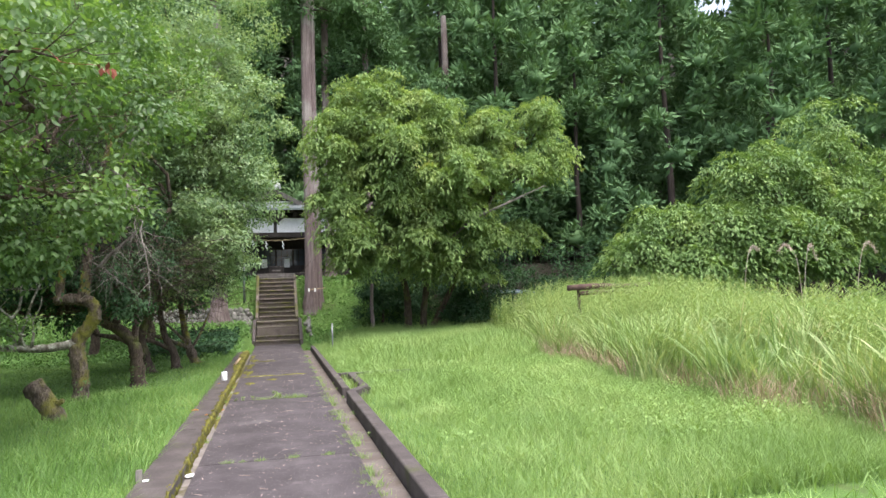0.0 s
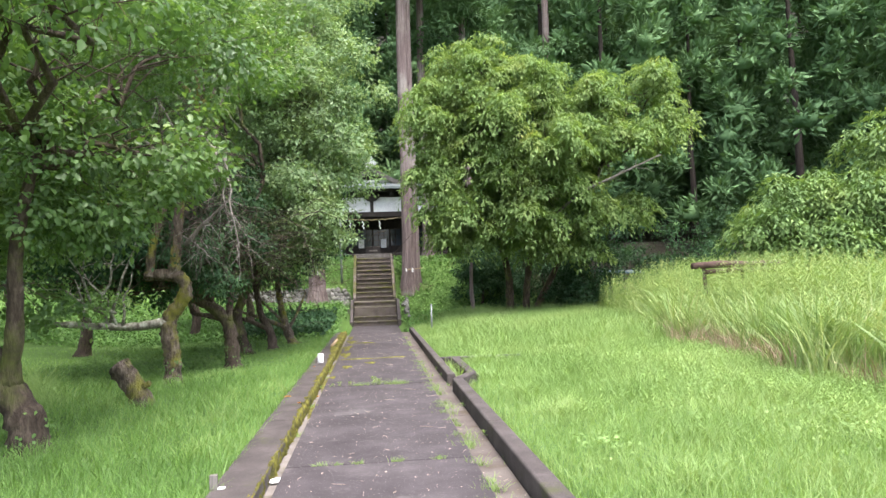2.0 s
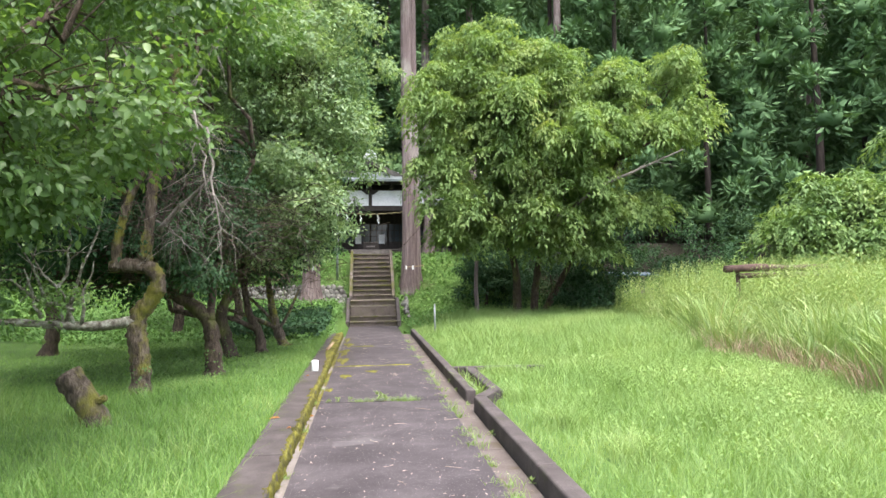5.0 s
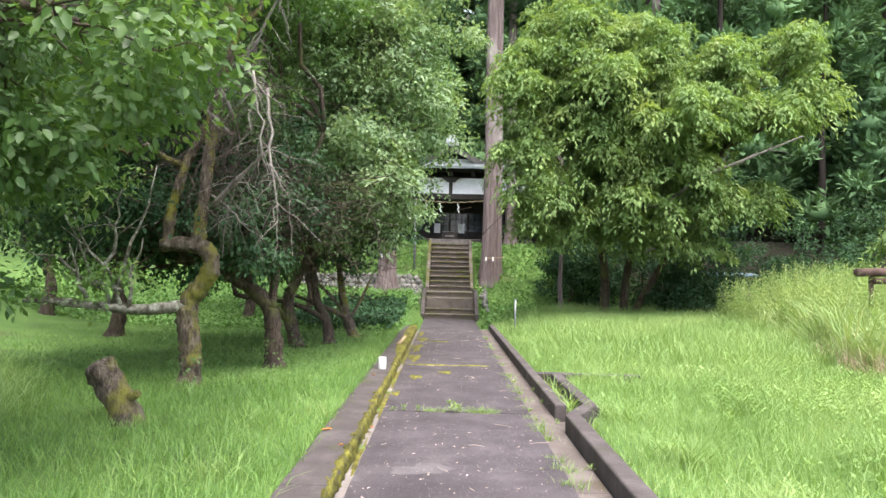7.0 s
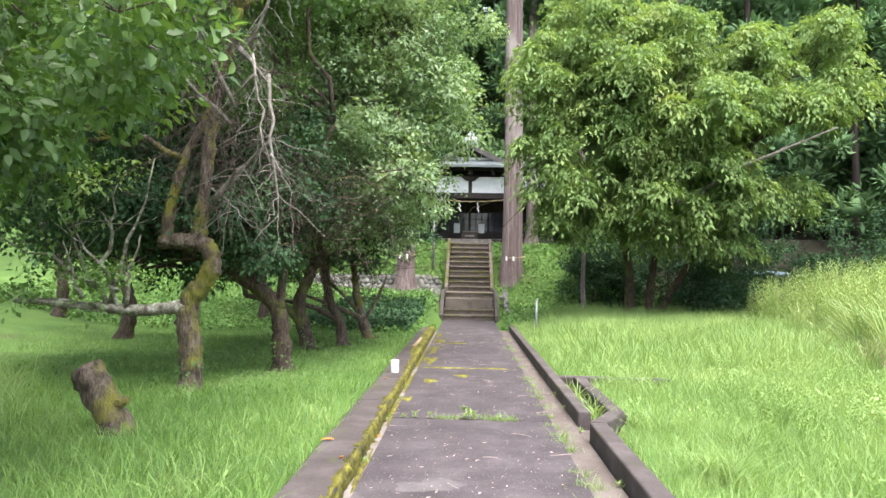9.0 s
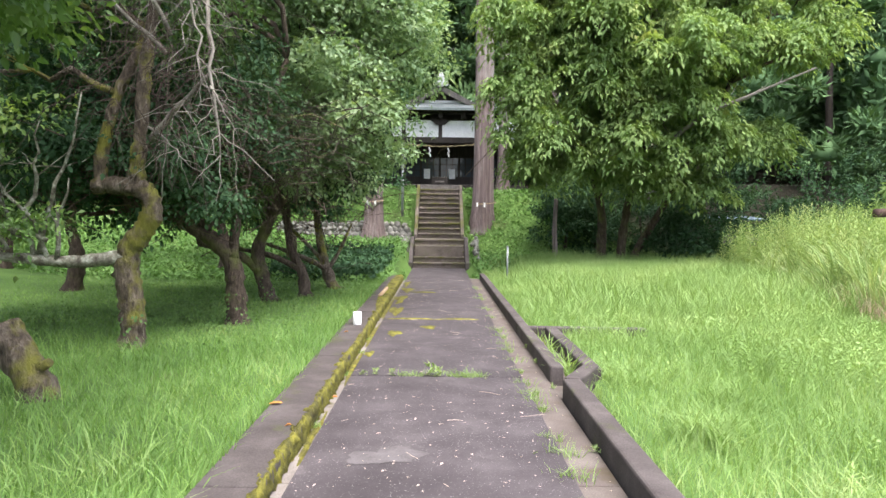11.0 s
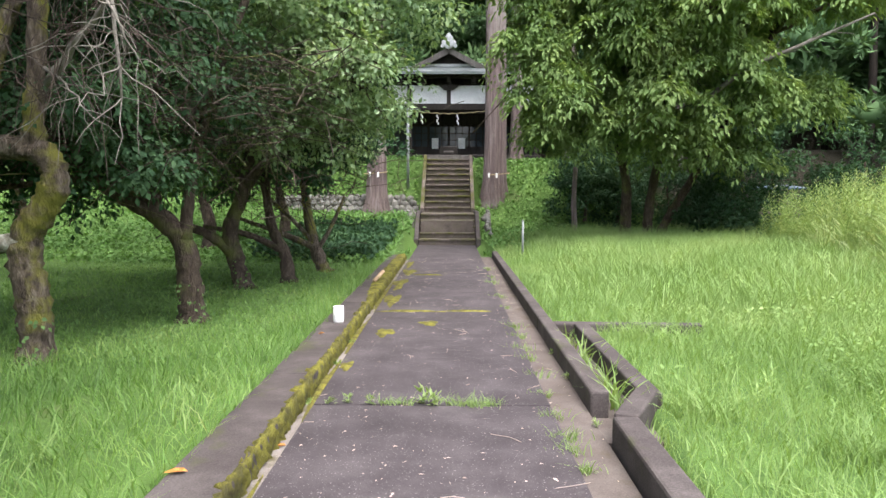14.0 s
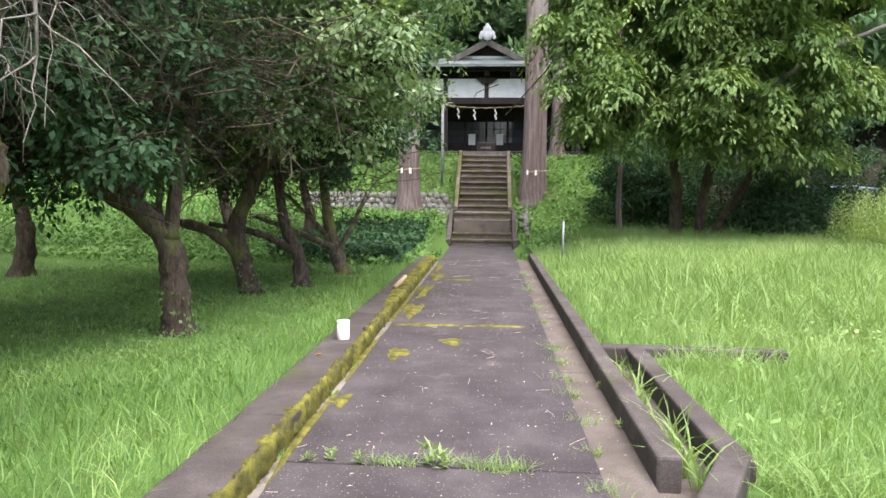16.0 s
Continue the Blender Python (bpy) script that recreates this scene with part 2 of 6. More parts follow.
M_WOODCUT = rough_material("cut_wood", [(0.25, (0.22, 0.15, 0.09)), (0.5, (0.36, 0.26, 0.16)), (0.75, (0.5, 0.39, 0.26))], 8, 0.85, bump=0.3, dist=0.006, fine=60)
M_PLASTER = rough_material("white_plaster", [(0.3, (0.66, 0.66, 0.65)), (0.6, (0.8, 0.8, 0.79))], 2, 0.85, bump=0.15, dist=0.004, fine=60)
M_ROOF = rough_material("green_grey_roof_metal", [(0.25, (0.16, 0.19, 0.18)), (0.5, (0.25, 0.28, 0.27)), (0.75, (0.34, 0.37, 0.355))], 2, 0.45, bump=0.2, dist=0.006, fine=40)
M_TILE = rough_material("ridge_tile_white", [(0.3, (0.55, 0.55, 0.56)), (0.6, (0.75, 0.75, 0.76))], 5, 0.6, bump=0.3, dist=0.006, fine=50)
M_PAPER = rough_material("white_paper", [(0.3, (0.74, 0.74, 0.72)), (0.6, (0.84, 0.84, 0.82))], 6, 0.8, bump=0.1, dist=0.002, fine=50)
M_ROPE = rough_material("straw_rope", [(0.3, (0.28, 0.21, 0.12)), (0.6, (0.46, 0.37, 0.22))], 30, 0.95, bump=0.6, dist=0.01, fine=90)
M_STEEL = rough_material("galvanised_steel", [(0.3, (0.16, 0.175, 0.175)), (0.6, (0.25, 0.265, 0.265))], 3, 0.45, bump=0.05, dist=0.002, fine=60)
M_PLASTIC = rough_material("white_plastic", [(0.3, (0.74, 0.75, 0.76)), (0.6, (0.82, 0.83, 0.84))], 4, 0.4, bump=0.05, dist=0.002, fine=60)
M_ORANGE = rough_material("orange_dead_leaf", [(0.3, (0.32, 0.12, 0.03)), (0.6, (0.55, 0.25, 0.06))], 20, 0.7, bump=0.2, dist=0.003, fine=80)
M_REDLEAF = rough_material("withered_red_leaf", [(0.3, (0.10, 0.025, 0.015)), (0.6, (0.2, 0.06, 0.035))], 20, 0.7, bump=0.2, dist=0.003, fine=80)
M_RUST = rough_material("rusty_timber", [(0.25, (0.035, 0.021, 0.018)), (0.5, (0.075, 0.047, 0.038)), (0.75, (0.125, 0.085, 0.07))], 5, 0.9, bump=0.5, dist=0.02, fine=40)
M_BLUE = rough_material("blue_roof_metal", [(0.25, (0.07, 0.11, 0.16)), (0.5, (0.11, 0.16, 0.22)), (0.75, (0.15, 0.2, 0.26))], 3, 0.5, bump=0.1, dist=0.005, fine=40)
m_glass, g_nt, g_b = nodes_of("dim_window_glass")
M_GLASS = m_glass
g_b.inputs["Base Color"].default_value = (0.05, 0.06, 0.07, 1)
g_b.inputs["Roughness"].default_value = 0.08

# ---- mesh helpers ----
rng = np.random.default_rng(7)


class Geo:
    """Gathers vertices and faces for one mesh."""

    def __init__(self):
        self.v, self.t, self.q, self.n = [], [], [], 0

    def add(self, v, t=None, q=None):
        v = np.asarray(v, float).reshape(-1, 3)
        if t is not None and len(t):
            self.t.append(np.asarray(t, np.int64).reshape(-1, 3) + self.n)
        if q is not None and len(q):
            self.q.append(np.asarray(q, np.int64).reshape(-1, 4) + self.n)
        self.v.append(v)
        self.n += len(v)
        return self

    def mesh(self, name, mat, smooth=False):
        v = np.concatenate(self.v)
        t = np.concatenate(self.t) if self.t else np.zeros((0, 3), np.int64)
        q = np.concatenate(self.q) if self.q else np.zeros((0, 4), np.int64)
        me = bpy.data.meshes.new(name)
        me.vertices.add(len(v))
        me.vertices.foreach_set("co", v.astype(np.float32).ravel())
        loops = np.concatenate([t.ravel(), q.ravel()]).astype(np.int32)
        me.loops.add(len(loops))
        me.loops.foreach_set("vertex_index", loops)
        me.polygons.add(len(t) + len(q))
        start = np.concatenate([np.arange(len(t)) * 3, len(t) * 3 + np.arange(len(q)) * 4]).astype(np.int32)
        me.polygons.foreach_set("loop_start", start)
        me.update(calc_edges=True)
        me.materials.append(mat)
        if smooth:
            me.polygons.foreach_set("use_smooth", np.ones(len(me.polygons), bool))
        me.validate()
        return me


def part(name, shape, mat, parent=None, label="", smooth=False):
    """Links a Geo, a bmesh or a finished mesh as one object, under a thing or a part."""
    if isinstance(shape, Geo):
        me = shape.mesh(name, mat, smooth)
    elif isinstance(shape, bpy.types.Mesh):
        me = shape
    else:
        me = bpy.data.meshes.new(name)
        shape.to_mesh(me)
        shape.free()
        me.materials.append(mat)
        if smooth:
            me.polygons.foreach_set("use_smooth", np.ones(len(me.polygons), bool))
    ob = new(name, me)
    if parent:
        ob.parent = parent
    if label:
        ob["label"] = label
    return ob


def base(name, x, y, z, label, category, group="", kind=""):
    ob = new(name)
    ob.location = (x, y, z)
    bpy.context.view_layer.update()
    return tagged(ob, label, category, group, kind)


def block(x0, x1, y0, y1, z0, z1, bevel=0.0, m=None):
    bm = bmesh.new()
    bmesh.ops.create_cube(bm, size=1)
    for v in bm.verts:
        v.co = Vector(((x0 + x1) / 2 + v.co.x * (x1 - x0), (y0 + y1) / 2 + v.co.y * (y1 - y0), (z0 + z1) / 2 + v.co.z * (z1 - z0)))
    if bevel:
        bmesh.ops.bevel(bm, geom=bm.edges[:], offset=bevel, segments=2, profile=0.5, affect='EDGES')
    if m:
        bm.transform(m)
    return bm


def tube(geo, pts, radii, sides=8, rough=0.0, cap=True):
    """A bent, tapering round limb."""
    pts = np.asarray(pts, float)
    radii = np.broadcast_to(np.asarray(radii, float), (len(pts),))
    tan = np.gradient(pts, axis=0)
    tan /= np.linalg.norm(tan, axis=1, keepdims=True) + 1e-9
    ref = np.array([0.31, 0.95, 0.05]) if abs(tan[0, 2]) > 0.6 else np.array([0.05, 0.1, 1.0])
    s = np.cross(tan, ref)
    s /= np.linalg.norm(s, axis=1, keepdims=True) + 1e-9
    u = np.cross(s, tan)
    a = np.arange(sides) * 2 * np.pi / sides
    r = radii[:, None] * (1 + rough * rng.normal(size=(len(pts), sides)))
    v = pts[:, None, :] + r[..., None] * (np.cos(a)[None, :, None] * s[:, None, :] + np.sin(a)[None, :, None] * u[:, None, :])
    k = len(pts)
    i, j = np.meshgrid(np.arange(k - 1), np.arange(sides), indexing="ij")
    j2 = (j + 1) % sides
    q = np.stack([i * sides + j, i * sides + j2, (i + 1) * sides + j2, (i + 1) * sides + j], -1).reshape(-1, 4)
    v = v.reshape(-1, 3)
    t = None
    if cap:
        v = np.concatenate([v, pts[-1:], pts[:1]])
        e = (k - 1) * sides
        jj = np.arange(sides)
        t = np.concatenate([np.stack([e + jj, e + (jj + 1) % sides, np.full(sides, k * sides)], -1),
                            np.stack([(jj + 1) % sides, jj, np.full(sides, k * sides + 1)], -1)])
    geo.add(v, t, q)
    return geo


def bend(a, b, n=7, sag=0.0, wob=0.08):
    """A wandering line from a to b, bowed up by sag."""
    a, b = np.asarray(a, float), np.asarray(b, float)
    u = np.linspace(0, 1, n)[:, None]
    p = a + (b - a) * u
    d = np.linalg.norm(b - a)
    w = rng.normal(size=(n, 3)) * wob * d * 0.5
    p += w * np.sin(np.pi * u)
    p[:, 2] += sag * d * np.sin(np.pi * u[:, 0])
    return p


def smooth_line(pts, n=5):
    """Catmull-Rom through the given points."""
    p = np.asarray(pts, float)
    p = np.concatenate([2 * p[:1] - p[1:2], p, 2 * p[-1:] - p[-2:-1]])
    out = []
    for i in range(1, len(p) - 2):
        for u in np.linspace(0, 1, n, endpoint=False):
            out.append(0.5 * (2 * p[i] + (p[i + 1] - p[i - 1]) * u + (2 * p[i - 1] - 5 * p[i] + 4 * p[i + 1] - p[i + 2]) * u * u
                              + (3 * p[i] - p[i - 1] - 3 * p[i + 1] + p[i + 2]) * u ** 3))
    out.append(p[-2])
    return np.array(out)


def unit(v):
    return v / (np.linalg.norm(v, axis=-1, keepdims=True) + 1e-9)


def leaves(geo, at, way, up, length, width, fold=0.12, oval=False):
    """Many small folded leaves: each has a stalk end, two sides and a tip."""
    at, way, up = np.asarray(at), unit(np.asarray(way)), np.asarray(up)
    side = unit(np.cross(way, up))
    nrm = np.cross(side, way)
    n = len(at)
    L = np.broadcast_to(np.asarray(length, float), (n,))[:, None]
    W = np.broadcast_to(np.asarray(width, float), (n,))[:, None]
    if oval:
        a1, a2 = at + way * L * 0.28 + nrm * W * fold, at + way * L * 0.64 + nrm * W * fold * 0.6 - nrm * L * 0.03
        v = np.stack([at, a1 - side * W * 0.46, a2 - side * W * 0.4, at + way * L - nrm * L * 0.12, a2 + side * W * 0.4, a1 + side * W * 0.46], 1).reshape(-1, 3)
        i = np.arange(n)[:, None] * 6
        return geo.add(v, np.concatenate([i + np.array([f]) for f in ((0, 3, 1), (1, 3, 2), (0, 5, 3), (5, 4, 3))]))
    mid = at + way * L * 0.45 + nrm * W * fold
    v = np.stack([at, mid - side * W * 0.5, at + way * L - nrm * L * 0.12, mid + side * W * 0.5], 1).reshape(-1, 3)
    i = np.arange(n)[:, None] * 4
    t = np.concatenate([i + np.array([[0, 2, 1]]), i + np.array([[0, 3, 2]])])
    return geo.add(v, t)


def wave(p, f):
    """A cheap smooth noise, about -1 to 1."""
    x, y, z = p[:, 0] * f, p[:, 1] * f, p[:, 2] * f
    return (np.sin(1.7 * x + 1.3 * np.sin(1.1 * y + 0.4)) + np.sin(1.9 * y + 1.5 * np.sin(1.3 * z + 1.1)) + np.sin(2.3 * z + 1.2 * np.sin(0.9 * x + 2.0))) / 3


def crown(geo, lobes, sprigs, per, size, droop=0.3, spread=0.22, slim=0.58, gap=0.25, freq=2.2, shell=0.45, flat=0.6, clump=0.36, oval=False):
    """Sprigs of leaves on clumps spread over the lobes of a crown, with gaps between them."""
    lobes = np.asarray(lobes, float)
    w = (lobes[:, 3] * lobes[:, 4] + lobes[:, 4] * lobes[:, 5] + lobes[:, 3] * lobes[:, 5])
    nb = max(len(lobes) * 14, int(sprigs / 60))
    kb = rng.choice(len(lobes), nb, p=w / w.sum())
    db = unit(rng.normal(size=(nb, 3)))
    rb = rng.random(nb) ** shell
    cb = lobes[kb, :3] + db * rb[:, None] * lobes[kb, 3:6]
    mean = lobes[kb, 3:6].mean(axis=1)
    sb = np.minimum(clump * mean * (0.55 + 0.9 * rng.random(nb)), 0.85)
    wb = sb ** 2
    k = rng.choice(nb, sprigs, p=wb / wb.sum())
    d = unit(rng.normal(size=(sprigs, 3)) + 0.6 * db[k] + np.array([0, 0, 0.25]))
    r = rng.random(sprigs) ** 0.4
    c = cb[k] + d * (r * sb[k])[:, None] * np.array([1.2, 1.2, 0.55])
    keep = wave(c, freq) + 0.35 * rng.normal(size=sprigs) > -gap * 2 - 0.2
    c, d, k = c[keep], d[keep], k[keep]
    out = unit(d * np.array([1, 1, flat]) + 0.5 * db[k] + 0.4 * rng.normal(size=c.shape))
    m = len(c)
    rep = np.repeat(np.arange(m), per)
    u = np.tile(np.linspace(0, 1, per), m)
    jit = rng.normal(size=(m * per, 3))
    at = c[rep] + out[rep] * (u * spread)[:, None] + jit * spread * 0.2
    way = unit(out[rep] * 0.45 + unit(jit) * 0.9 + np.array([0, 0, -droop]))
    up = unit(np.array([0, 0, 0.8]) + 1.0 * d[rep] + 0.25 * rng.normal(size=at.shape))
    s = size * (0.65 + 0.7 * rng.random(len(at)))
    leaves(geo, at, way, up, s, s * slim, 0.12, oval)
    return geo


def dome_crown(geo, lobes, clumps, per, size, radius=(0.45, 0.9), droop=0.6, slim=0.42, shell=0.35):
    """Drooping caps of leaves laid over each other in tiers: lit above, open and dark beneath."""
    lobes = np.asarray(lobes, float)
    w = lobes[:, 3] * lobes[:, 4] + lobes[:, 4] * lobes[:, 5] + lobes[:, 3] * lobes[:, 5]
    k = rng.choice(len(lobes), clumps, p=w / w.sum())
    d = unit(rng.normal(size=(clumps, 3)) + np.array([0, -0.25, 0.3]))
    c = lobes[k, :3] + d * (rng.random(clumps) ** shell)[:, None] * lobes[k, 3:6]
    R = radius[0] + (radius[1] - radius[0]) * rng.random(clumps)
    tilt = rng.normal(size=(clumps, 2)) * 0.2 - 0.7 * d[:, :2]
    m = np.repeat(np.arange(clumps), per)
    a = rng.random(len(m)) * 2 * np.pi
    lobe = 1 + 0.22 * np.sin(3 * a + 2.1 * m) + 0.14 * np.sin(5 * a + 1.3 * m)
    e = np.sqrt(rng.random(len(m))) * lobe
    px, py = e * np.cos(a), e * np.sin(a)
    at = c[m] + R[m][:, None] * np.stack([px, py, 0.6 * (1 - e ** 2) + px * tilt[m, 0] + py * tilt[m, 1]], -1) + 0.05 * rng.normal(size=(len(m), 3))
    rad = np.stack([np.cos(a), np.sin(a), 0 * a], -1)
    way = unit(0.75 * rad + np.array([0, 0, -1.0]) * (droop * (0.25 + e))[:, None] + 0.38 * rng.normal(size=at.shape))
    up = np.array([0, 0, 1.0]) + 0.5 * rad * e[:, None] + 0.3 * rng.normal(size=at.shape)
    s = size * (0.65 + 0.7 * rng.random(len(m)))
    return leaves(geo, at, way, up, s, s * slim)


# ---- the lie of the land ----
def smooth(a, b, v):
    u = np.clip((v - a) / (b - a), 0, 1)
    return u * u * (3 - 2 * u)


def land(x, y):
    """Height of the ground."""
    x, y = np.asarray(x, float), np.asarray(y, float)
    left = x < 0
    z = np.where(left, 0.06, -0.02) + 0.025 * np.sin(1.3 * x + 0.7 * y) * np.sin(0.9 * y - 0.4 * x)
    rise = 0.72 * smooth(27.0, 33.4, y) + 2.14 * smooth(33.9, 36.8, y)
    rise_right = 0.25 * smooth(28.5, 32.4, y) + 2.61 * smooth(33.0, 37.2, y)
    k = smooth(-1.2, 1.6, x)
    z = z + rise * (1 - k) + rise_right * k
    z = z + 0.5 * smooth(24, 32, y) * smooth(-4, -9, x) + 1.2 * smooth(-8, -16, x) * smooth(8, 22, y)
    z = z + 0.5 * smooth(8.4, 11.0, x) * smooth(13, 20, y) + 0.25 * smooth(7.4, 9.5, x) * (1 - smooth(13, 20, y))
    far = np.maximum(y - 46, 0) + np.maximum(np.abs(x - 4) - 30, 0) * 0.8 * smooth(12, 30, y)
    z = z + 0.62 * np.minimum(far, 60)
    bed = (np.abs(x) < 1.29)
    z = np.where(bed & (y < 29.9), -0.25, z)
    z = np.where((x > 1.2) & (x < 1.56) & (y > 13.9) & (y < 17.2), -0.25, z)
    z = np.where((np.abs(x) < 1.0) & (y >= 29.9) & (y < 36.3), z - 0.75, z)
    return z


def land_z(x, y):
    return float(land(np.array([x]), np.array([y]))[0])


def axis(*runs):
    return np.unique(np.concatenate([np.arange(a, b, s) for a, b, s in runs]))


gx = np.concatenate([axis((-400, -60, 40), (-60, -14, 3), (-14, -1.6, 0.4)), [-1.6, -1.33, -1.25, -0.6, 0, 0.6, 1.1, 1.2, 1.24, 1.52, 1.58, 1.75], axis((2.0, 14, 0.4), (14, 60, 3), (60, 440, 40))])
gy = axis((-300, -20, 40), (-20, 0, 2), (0, 40, 0.4), (40, 110, 3), (110, 600, 60))
XX, YY = np.meshgrid(gx, gy)
g = Geo()
nx, ny = len(gx), len(gy)
ii, jj = np.meshgrid(np.arange(ny - 1), np.arange(nx - 1), indexing="ij")
a0 = (ii * nx + jj).ravel()
g.add(np.stack([XX.ravel(), YY.ravel(), land(XX, YY).ravel()], -1), q=np.stack([a0, a0 + 1, a0 + nx + 1, a0 + nx], -1))
tagged(part("ground", g, M_SOIL, smooth=True), "grassy soil ground rising to a wooded hillside", "ground", kind="structure")

# ---- path: slabs, gutters, kerbs ----
JOINTS = [-3.4, 0.3, 4.6, 9.45, 14.37, 18.5, 22.4, 26.2, 30.22]
path = base("path", 0, 0, 0, "straight path of dark weathered slabs with weeds in the joints", "path", kind="structure")
for y0, y1 in zip(JOINTS, JOINTS[1:]):
    part("slab", block(-0.87, 0.87, y0 + 0.008, y1 - 0.008, -0.2, 0.0 + rng.normal() * 0.002, 0.006), M_SLAB, path)
gut = base("gutter", 0, 0, 0, "shallow concrete gutters beside the path slabs", "gutter", kind="structure")
for x0, x1, yb in ((-0.955, -0.874, 25.9), (0.874, 1.145, 26.6)):
    for y0 in np.arange(-3.4, yb - 0.1, 5.0):
        part("gutter_run", block(x0, x1, y0 + 0.004, min(y0 + 4.996, yb), -0.2, -0.035, 0.004), M_GUTTER if x0 > 0 else M_GUTTERPALE, gut)
kerb_l = base("kerb", -1.14, 0, 0, "broad low dark concrete kerb with moss along its inner edge", "kerb", kind="structure")
for y0 in np.arange(-3.4, 25.8, 3.65):
    part("kerb_block", block(-0.185, 0.185, y0 + 0.003, min(y0 + 3.647, 25.8), -0.2, 0.1, 0.015), M_KERB, kerb_l)
kerb_r = base("kerb", 1.2, 0, 0, "narrow raised dark concrete kerb beside the grass", "kerb", kind="structure")
for y0 in np.arange(-3.4, 13.6, 3.44):
    part("kerb_block", block(-0.035, 0.135, y0 + 0.003, min(y0 + 3.437, 13.72), -0.2, 0.14, 0.02), M_KERB, kerb_r)
for y0 in np.arange(14.3, 26.4, 3.04):
    part("kerb_block", block(-0.055, 0.085, y0 + 0.003, min(y0 + 3.037, 26.5), -0.2, 0.13, 0.02), M_KERB, kerb_r)


def wall_run(x0, y0, x1, y1, wid, z0, z1):
    L = math.hypot(x1 - x0, y1 - y0)
    m = Matrix.Translation(((x0 + x1) / 2, (y0 + y1) / 2, 0)) @ Matrix.Rotation(math.atan2(y1 - y0, x1 - x0), 4, 'Z')
    return block(-L / 2, L / 2, -wid / 2, wid / 2, z0, z1, 0.02, m)


chan = base("drain_channel", 1.45, 16, 0, "old concrete side channel branching from the kerb", "drain", kind="structure")
chan.location = (0, 0, 0)
part("channel_wall", wall_run(1.26, 13.75, 1.57, 14.37, 0.16, -0.2, 0.138), M_KERB, chan)
part("channel_wall", wall_run(1.61, 14.36, 1.60, 17.08, 0.16, -0.2, 0.10), M_KERB, chan)
part("cross_wall", wall_run(1.30, 17.18, 2.98, 17.12, 0.16, -0.2, 0.09), M_KERB, chan)
part("channel_floor", block(1.14, 1.54, 13.8, 17.1, -0.24, -0.07, 0.0), M_GUTTER, chan)

# ---- stairs ----
stairs = base("stone_stairs", 0, 0, 0, "mossy stone stairs in two flights up to the shrine", "stairs", kind="structure")
z = 0.0
for i in range(5):
    y0, y1 = 30.24 + i * 0.3, 30.24 + (i + 1) * 0.3 + (1.3 if i == 4 else 0.04)
    part("riser", block(-0.855, 0.875, y0 + 0.035, y1, z - 0.02, z + 0.127), M_RISER, stairs)
    z += 0.185
    part("tread", block(-0.86 + rng.normal() * 0.004, 0.88, y0, y1, z - 0.06, z, 0.012), M_STEP, stairs)
part("flight_fill", block(-0.8, 0.8, 30.6, 32.9, -0.4, 0.72), M_RISER, stairs)
for i in range(10):
    y0, y1 = 32.9 + i * 0.3, 32.9 + (i + 1) * 0.3 + (4.1 if i == 9 else 0.04)
    part("riser", block(-0.79, 0.795, y0 + 0.04, y1, z - 0.02, z + 0.132), M_RISER, stairs)
    z += 0.197
    part("tread", block(-0.795 + rng.normal() * 0.004, 0.80, y0 + rng.normal() * 0.01, y1, z - 0.068, z - rng.random() * 0.01, 0.018), M_STEP, stairs)
TOP = z


def stringer(x0, x1, pts, depth):
    bm = bmesh.new()
    f = []
    for x in (x0, x1):
        f.append([bm.verts.new((x, y, zz)) for y, zz in pts] + [bm.verts.new((x, y, zz - depth)) for y, zz in reversed(pts)])
    bm.faces.new(f[0])
    bm.faces.new(list(reversed(f[1])))
    k = len(f[0])
    for i in range(k):
        bm.faces.new((f[0][i], f[0][(i + 1) % k], f[1][(i + 1) % k], f[1][i]))
    bmesh.ops.recalc_face_normals(bm, faces=bm.faces[:])
    bmesh.ops.bevel(bm, geom=bm.edges[:], offset=0.015, segments=1, affect='EDGES')
    return bm


for sx in (-1, 1):
    part("stringer", stringer(sx * 0.87 + (0.02 if sx > 0 else 0) , sx * 1.0 + (0.02 if sx > 0 else 0), [(30.05, 0.2), (30.3, 0.24), (31.5, 1.0), (32.88, 1.0)], 0.6), M_KERB, stairs)
    part("stringer", stringer(sx * 0.805, sx * 0.93, [(32.83, 1.08), (35.83, 3.06), (36.2, 3.06)], 0.6), M_STEP, stairs)


# ---- trees ----
def under(ob, parent):
    """Keeps a part built in world places where it is, under its thing."""
    ob.parent = parent
    ob.matrix_parent_inverse = Matrix.Translation(parent.location).inverted()
    return ob


